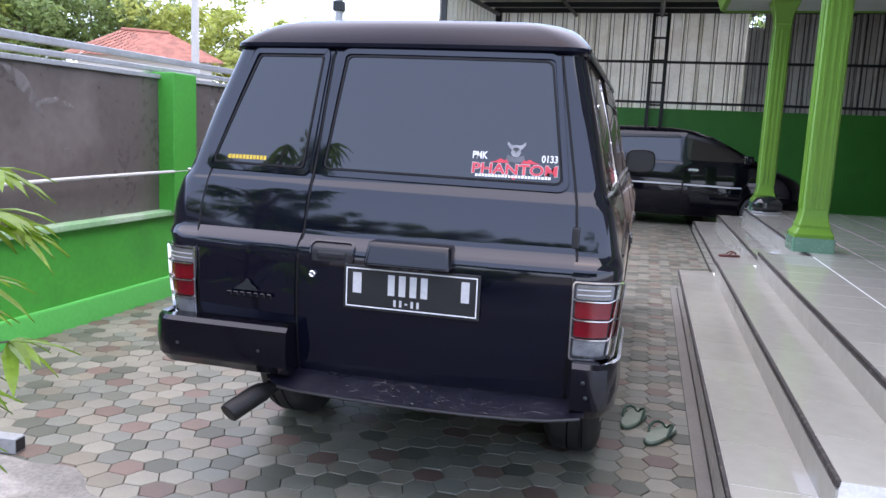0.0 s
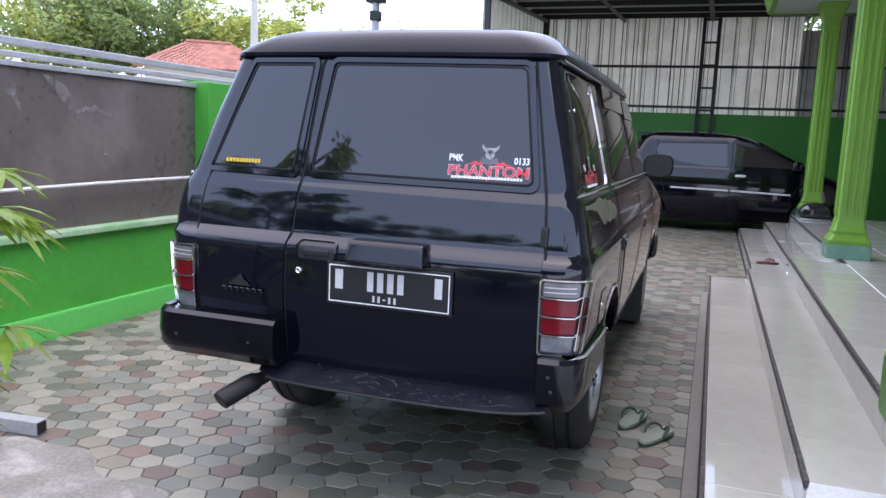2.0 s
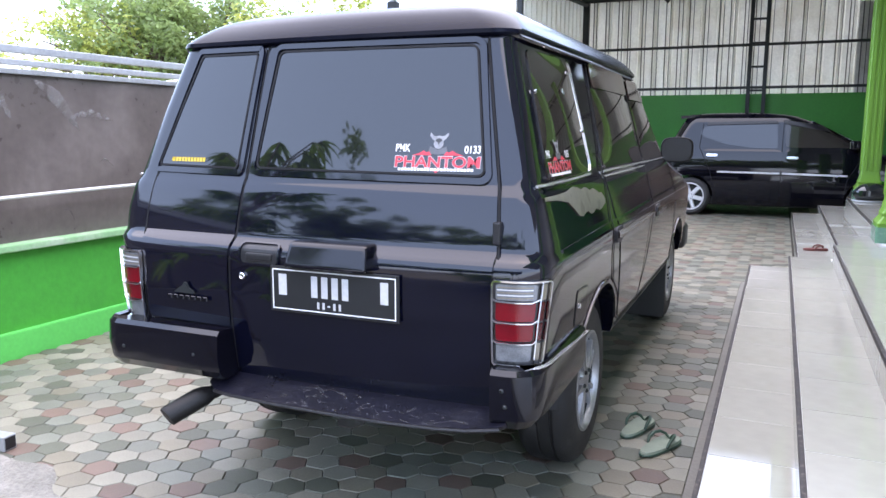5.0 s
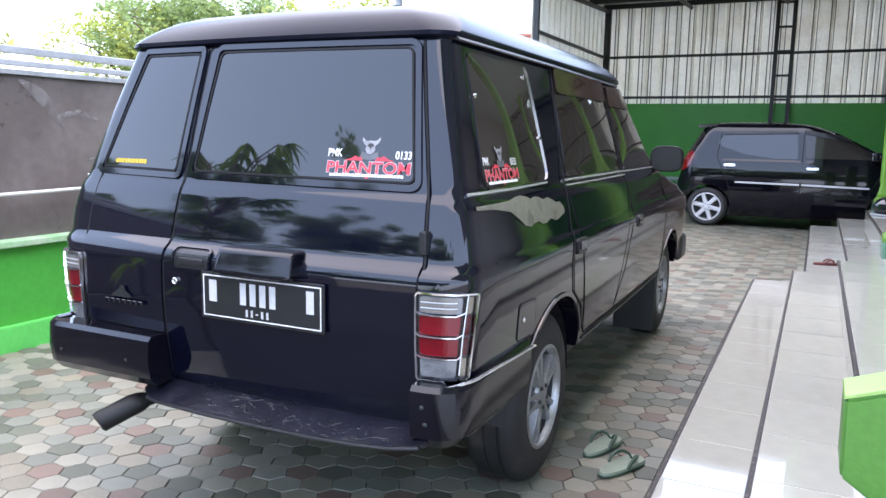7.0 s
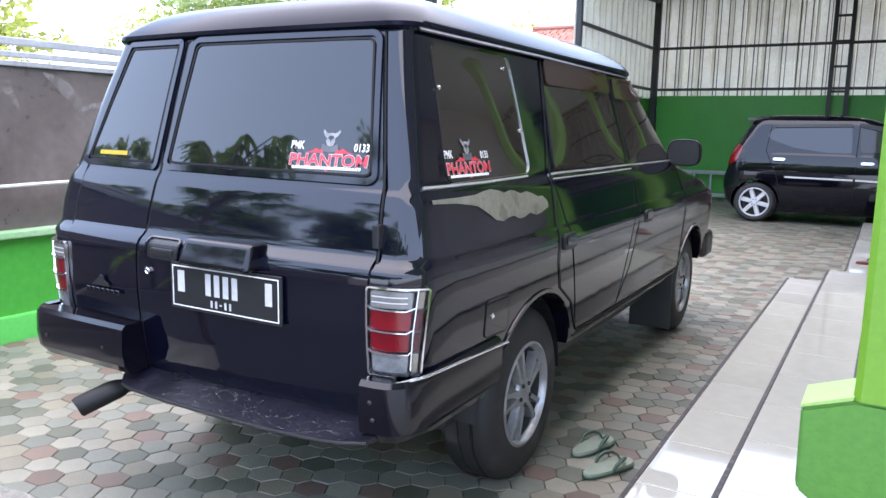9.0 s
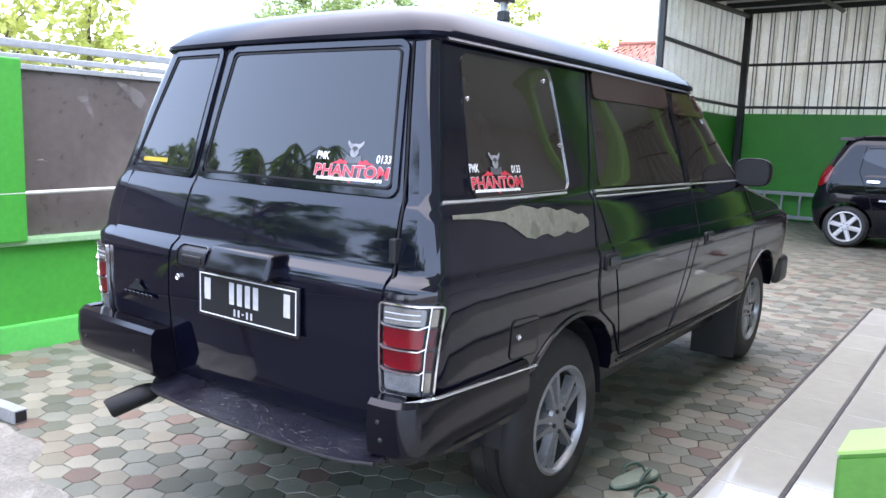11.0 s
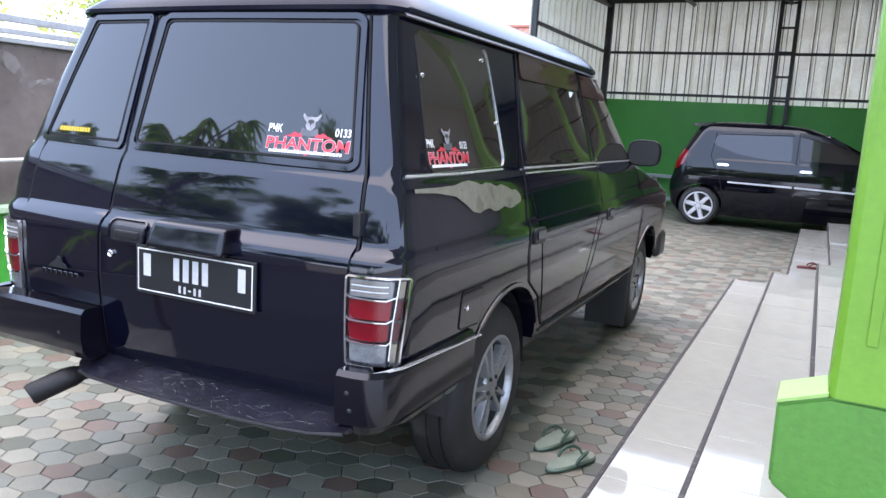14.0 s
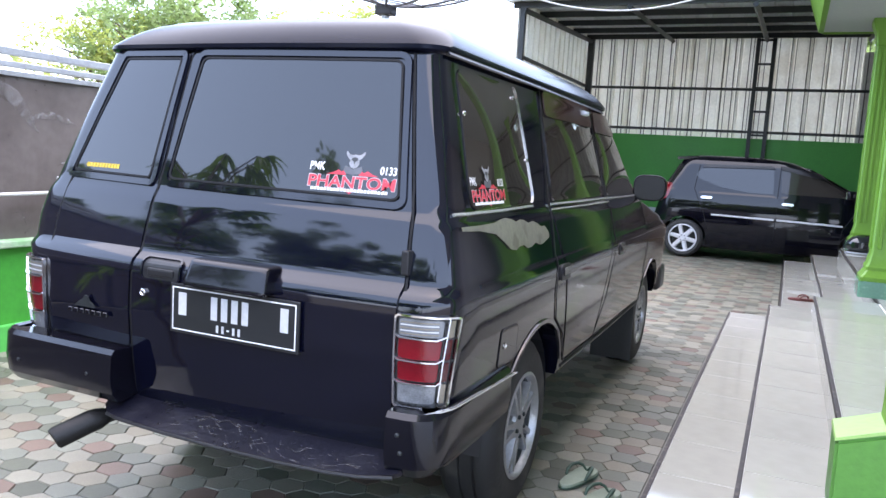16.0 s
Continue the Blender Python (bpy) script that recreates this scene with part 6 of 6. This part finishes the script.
# ---- leafy plant beside the yard ----
def shrub(at, seed, stems, label, low, high):
    rng = random.Random(seed)
    t = thing("shrub", label, "plant", at)
    bs = bmesh.new()
    verts, faces = [], []
    for s in range(stems):
        a = rng.uniform(0, 6.28)
        h = rng.uniform(low, high)
        lean = Vector((math.cos(a), math.sin(a), 0)) * rng.uniform(0.1, 0.35)
        stem = [Vector((0, 0, 0)) + lean * f ** 2 + Vector((0, 0, h * f)) + Vector((math.cos(a), math.sin(a), 0)) * 0.06 for f in (0, 0.3, 0.6, 1)]
        tube(bs, stem, [0.014, 0.012, 0.009, 0.005], 6)
        for q in range(9):
            f = 0.35 + 0.65 * q / 8
            base = lean * f ** 2 + Vector((0, 0, h * f)) + Vector((math.cos(a), math.sin(a), 0)) * 0.06
            b = rng.uniform(0, 6.28)
            out = Vector((math.cos(b), math.sin(b), 0.35))
            tip = base + out * rng.uniform(0.16, 0.3)
            tube(bs, [base, tip], [0.004, 0.003], 5)
            for leaf in range(5):
                c = b + (leaf - 2) * 0.5
                d = Vector((math.cos(c), math.sin(c), -0.25 + 0.2 * rng.random()))
                L, W = rng.uniform(0.16, 0.24), 0.02
                sd = d.cross(Vector((0, 0, 1))).normalized()
                n0 = len(verts)
                for g, w in ((0, 0.15), (0.35, 1.0), (0.7, 0.75), (1.0, 0.0)):
                    p = tip + d * L * g - Vector((0, 0, 0.09 * g * g))
                    verts.extend([tuple(p - sd * W * w), tuple(p + Vector((0, 0, -0.004))), tuple(p + sd * W * w)])
                for g in range(3):
                    for e in range(2):
                        i = n0 + g * 3 + e
                        faces.append((i, i + 1, i + 4, i + 3))
    part("stem", bs, M_LEAFP, t, smooth=40)
    me = bpy.data.meshes.new("foliage")
    me.from_pydata(verts, [], faces)
    me.materials.append(M_LEAFP)
    ob = new("foliage", me)
    ob.parent = t
    return t



def overhang(at, seed, label):
    """Shrub whose lower twigs hang over the paving with fingered leaves."""
    rng = random.Random(seed)
    t = thing("shrub", label, "plant", at)
    bs = bmesh.new()
    tube(bs, [(0, 0, 0), (-0.04, 0.02, 0.5), (0.0, 0.0, 1.0), (-0.05, 0.0, 1.25), (-0.08, 0.0, 1.45)], [0.02, 0.018, 0.014, 0.01, 0.006], 8)
    verts, faces, tips = [], [], []
    for k in range(24):
        z0 = (0.55, 0.7, 0.8, 0.9, 1.0, 1.1)[k % 6] + rng.uniform(-0.05, 0.05) if k < 15 else rng.uniform(1.25, 1.45)
        b = rng.uniform(-0.15, 1.35) if k < 12 else rng.uniform(1.4, 4.6)
        R = rng.uniform(0.12, 0.34)
        tip = Vector((math.cos(b) * R, math.sin(b) * R, z0 + rng.uniform(0.0, 0.1)))
        tube(bs, [(0, 0, z0 - 0.05), (tip * 0.5 + Vector((0, 0, z0 * 0.5 + 0.02))), tip], [0.006, 0.004, 0.003], 5)
        tips.append((b, tip))
    for x, y, z in ((0.12, -0.24, 1.95), (0.02, -0.42, 1.90), (-0.16, -0.18, 1.92), (0.20, -0.05, 1.84), (-0.34, -0.30, 1.86), (-0.73, -0.32, 1.95), (-0.60, -0.18, 1.86), (-0.84, -0.44, 1.88), (-0.50, -0.55, 1.92), (-0.30, -0.60, 2.0), (-0.1, -0.65, 1.86)):
        tip = Vector((x, y, z))
        foot = Vector((-0.07, 0.0, 1.40))
        tube(bs, [foot, foot.lerp(tip, 0.5) + Vector((0, 0, 0.10)), tip], [0.008, 0.006, 0.003], 5)
        for g in (0.0, 0.16, 0.32):
            tips.append((math.atan2(y, x + 0.07) + rng.uniform(-0.5, 0.5), tip.lerp(foot, g) + Vector((0, 0, 0.05 * g))))
    for b, tip in tips:
        for leaf in range(7):
            c = b + (leaf - 3) * 0.42 + rng.uniform(-0.15, 0.15)
            d = Vector((math.cos(c), math.sin(c), rng.uniform(-0.35, 0.15)))
            L, W = rng.uniform(0.10, 0.17), rng.uniform(0.012, 0.020)
            sd = d.cross(Vector((0, 0, 1))).normalized()
            n0 = len(verts)
            for g, w in ((0, 0.15), (0.35, 1.0), (0.7, 0.75), (1.0, 0.0)):
                p = tip + d * L * g - Vector((0, 0, 0.06 * g * g))
                verts.extend([tuple(p - sd * W * w), tuple(p + Vector((0, 0, -0.004))), tuple(p + sd * W * w)])
            for g in range(3):
                for e in range(2):
                    i = n0 + g * 3 + e
                    faces.append((i, i + 1, i + 4, i + 3))
    part("stem", bs, M_BARK, t, smooth=40)
    me = bpy.data.meshes.new("foliage")
    me.from_pydata(verts, [], faces)
    me.materials.append(M_LEAFP)
    ob = new("foliage", me)
    ob.parent = t
    return t


overhang((-1.62, 1.72, -0.012), 4, "slender shrub with yellow green fingered leaves hanging over the paving")
shrub((-0.75, -1.6, -0.012), 9, 22, "bushy shrub with yellow green fingered leaves", 0.6, 1.2)

# ---- small pieces: step tiles, then pavers ----
tiles(step_low, 0.53, 0.825, -1.38, 7.53, 0.16, 0.395, 0.30)
tiles(step_low, 0.825, 3.0, -1.38, 2.78, 0.16, 0.395, 0.4)
tiles(step_low, 0.905, 1.22, 7.53, 12.35, 0.16, 0.395, 0.32)
tiles(step_mid, 0.825, 1.12, 2.78, 7.25, 0.30, 0.395, 0.30)
tiles(step_mid, 1.22, 1.53, 7.25, 12.08, 0.30, 0.395, 0.32)
risers(step_low, 0.53, -1.38, 7.53, 0.0, 0.13, 0.395)
risers(step_low, 0.905, 7.53, 12.35, 0.0, 0.13, 0.395)
risers(step_mid, 0.825, 2.78, 7.25, 0.16, 0.27, 0.395)
risers(step_mid, 1.22, 7.25, 12.08, 0.16, 0.27, 0.395)
risers(porch, 1.12, 2.5, 7.0, 0.30, 0.413, 0.395)
risers(porch, 1.53, 7.0, 11.8, 0.30, 0.413, 0.395)
tiles(porch, 1.12, 1.53, 2.5, 7.0, 0.443, 0.395, 0.4)
tiles(porch, 1.53, 3.55, 2.5, 7.0, 0.443, 0.395, 0.4, 0.0)
tiles(porch, 1.53, 3.55, 7.0, 11.8, 0.443, 0.395, 0.4)

CW, RH = 0.108, 0.113
TIP, FLAT = 0.070, 0.038
hexa = [(TIP, 0), (FLAT, RH / 2), (-FLAT, RH / 2), (-TIP, 0), (-FLAT, -RH / 2), (FLAT, -RH / 2)]


HF = [tuple(range(6))] + [(a, a + 6, (a + 1) % 6 + 6, (a + 1) % 6) for a in range(6)] + [(a + 6, a + 12, (a + 1) % 6 + 12, (a + 1) % 6 + 6) for a in range(6)]
HF = [f[::-1] if i else f for i, f in enumerate(HF)]
shift = {}


def hex_verts(x, y, z, rng):
    """One paver with slightly uneven outline; corners shared with its neighbours shift together."""
    out = []
    for p, q in hexa:
        key = (round((x + p) * 40), round((y + q) * 40))
        if key not in shift:
            shift[key] = (rng.uniform(-0.006, 0.006), rng.uniform(-0.006, 0.006))
        edge = 0.461 if y < 7.5 else 0.886
        out.append((min(x + p + shift[key][0], edge), y + q + shift[key][1]))
    cx, cy = sum(p for p, q in out) / 6, sum(q for p, q in out) / 6
    return [(cx + (p - cx) * f, cy + (q - cy) * f, z + h) for f, h in ((0.945, 0.0), (0.978, -0.003), (0.978, -0.014)) for p, q in out]


field = [([], []) for _ in PAVERS]
rng = random.Random(5)
picked = 0
for i in range(-25, 15):
    for j in range(-26, 150):
        x, y = -0.64 + i * CW, 0.0 + j * RH + (i % 2) * RH / 2
        if x < WX - 0.02 or y > 16.68 or x > (0.461 if y < 7.5 else 0.886) + 0.01 or y < 2.05:
            continue
        cls = (i % 4, j % 4)
        k = {(0, 0): 1, (1, 2): 2, (2, 1): 1, (3, 3): 1 if rng.random() < 0.4 else 2}.get(cls, 0)
        if k == 0:
            k = rng.choice((0, 0, 0, 0, 0, 3, 3, 3, 4, 4, 4, 1))
        z = rng.uniform(-0.002, 0.0015)
        near = 2.5 < y < 3.7 and (-2.3 < x < 0.5) and not (0.0 > x > -1.3 and y > 2.9)
        if near and picked < 298:
            picked += 1
            me = bpy.data.meshes.new("paver")
            me.from_pydata([(p - x, q - y, r - z) for p, q, r in hex_verts(x, y, z, rng)], [], HF)
            me.materials.append(PAVERS[k])
            ob = new("paver", me)
            ob.location = (x, y, z)
            ob.parent = floor
        else:
            vs, fs = field[k]
            b = len(vs)
            vs.extend(hex_verts(x, y, z, rng))
            fs.extend(tuple(b + q for q in f) for f in HF)
for (vs, fs), m in zip(field, PAVERS_I):
    me = bpy.data.meshes.new("paver_field")
    me.from_pydata(vs, [], fs)
    me.materials.append(m)
    ob = new("paver_field", me)
    ob.parent = floor
    tagged(ob, kind="stuff")
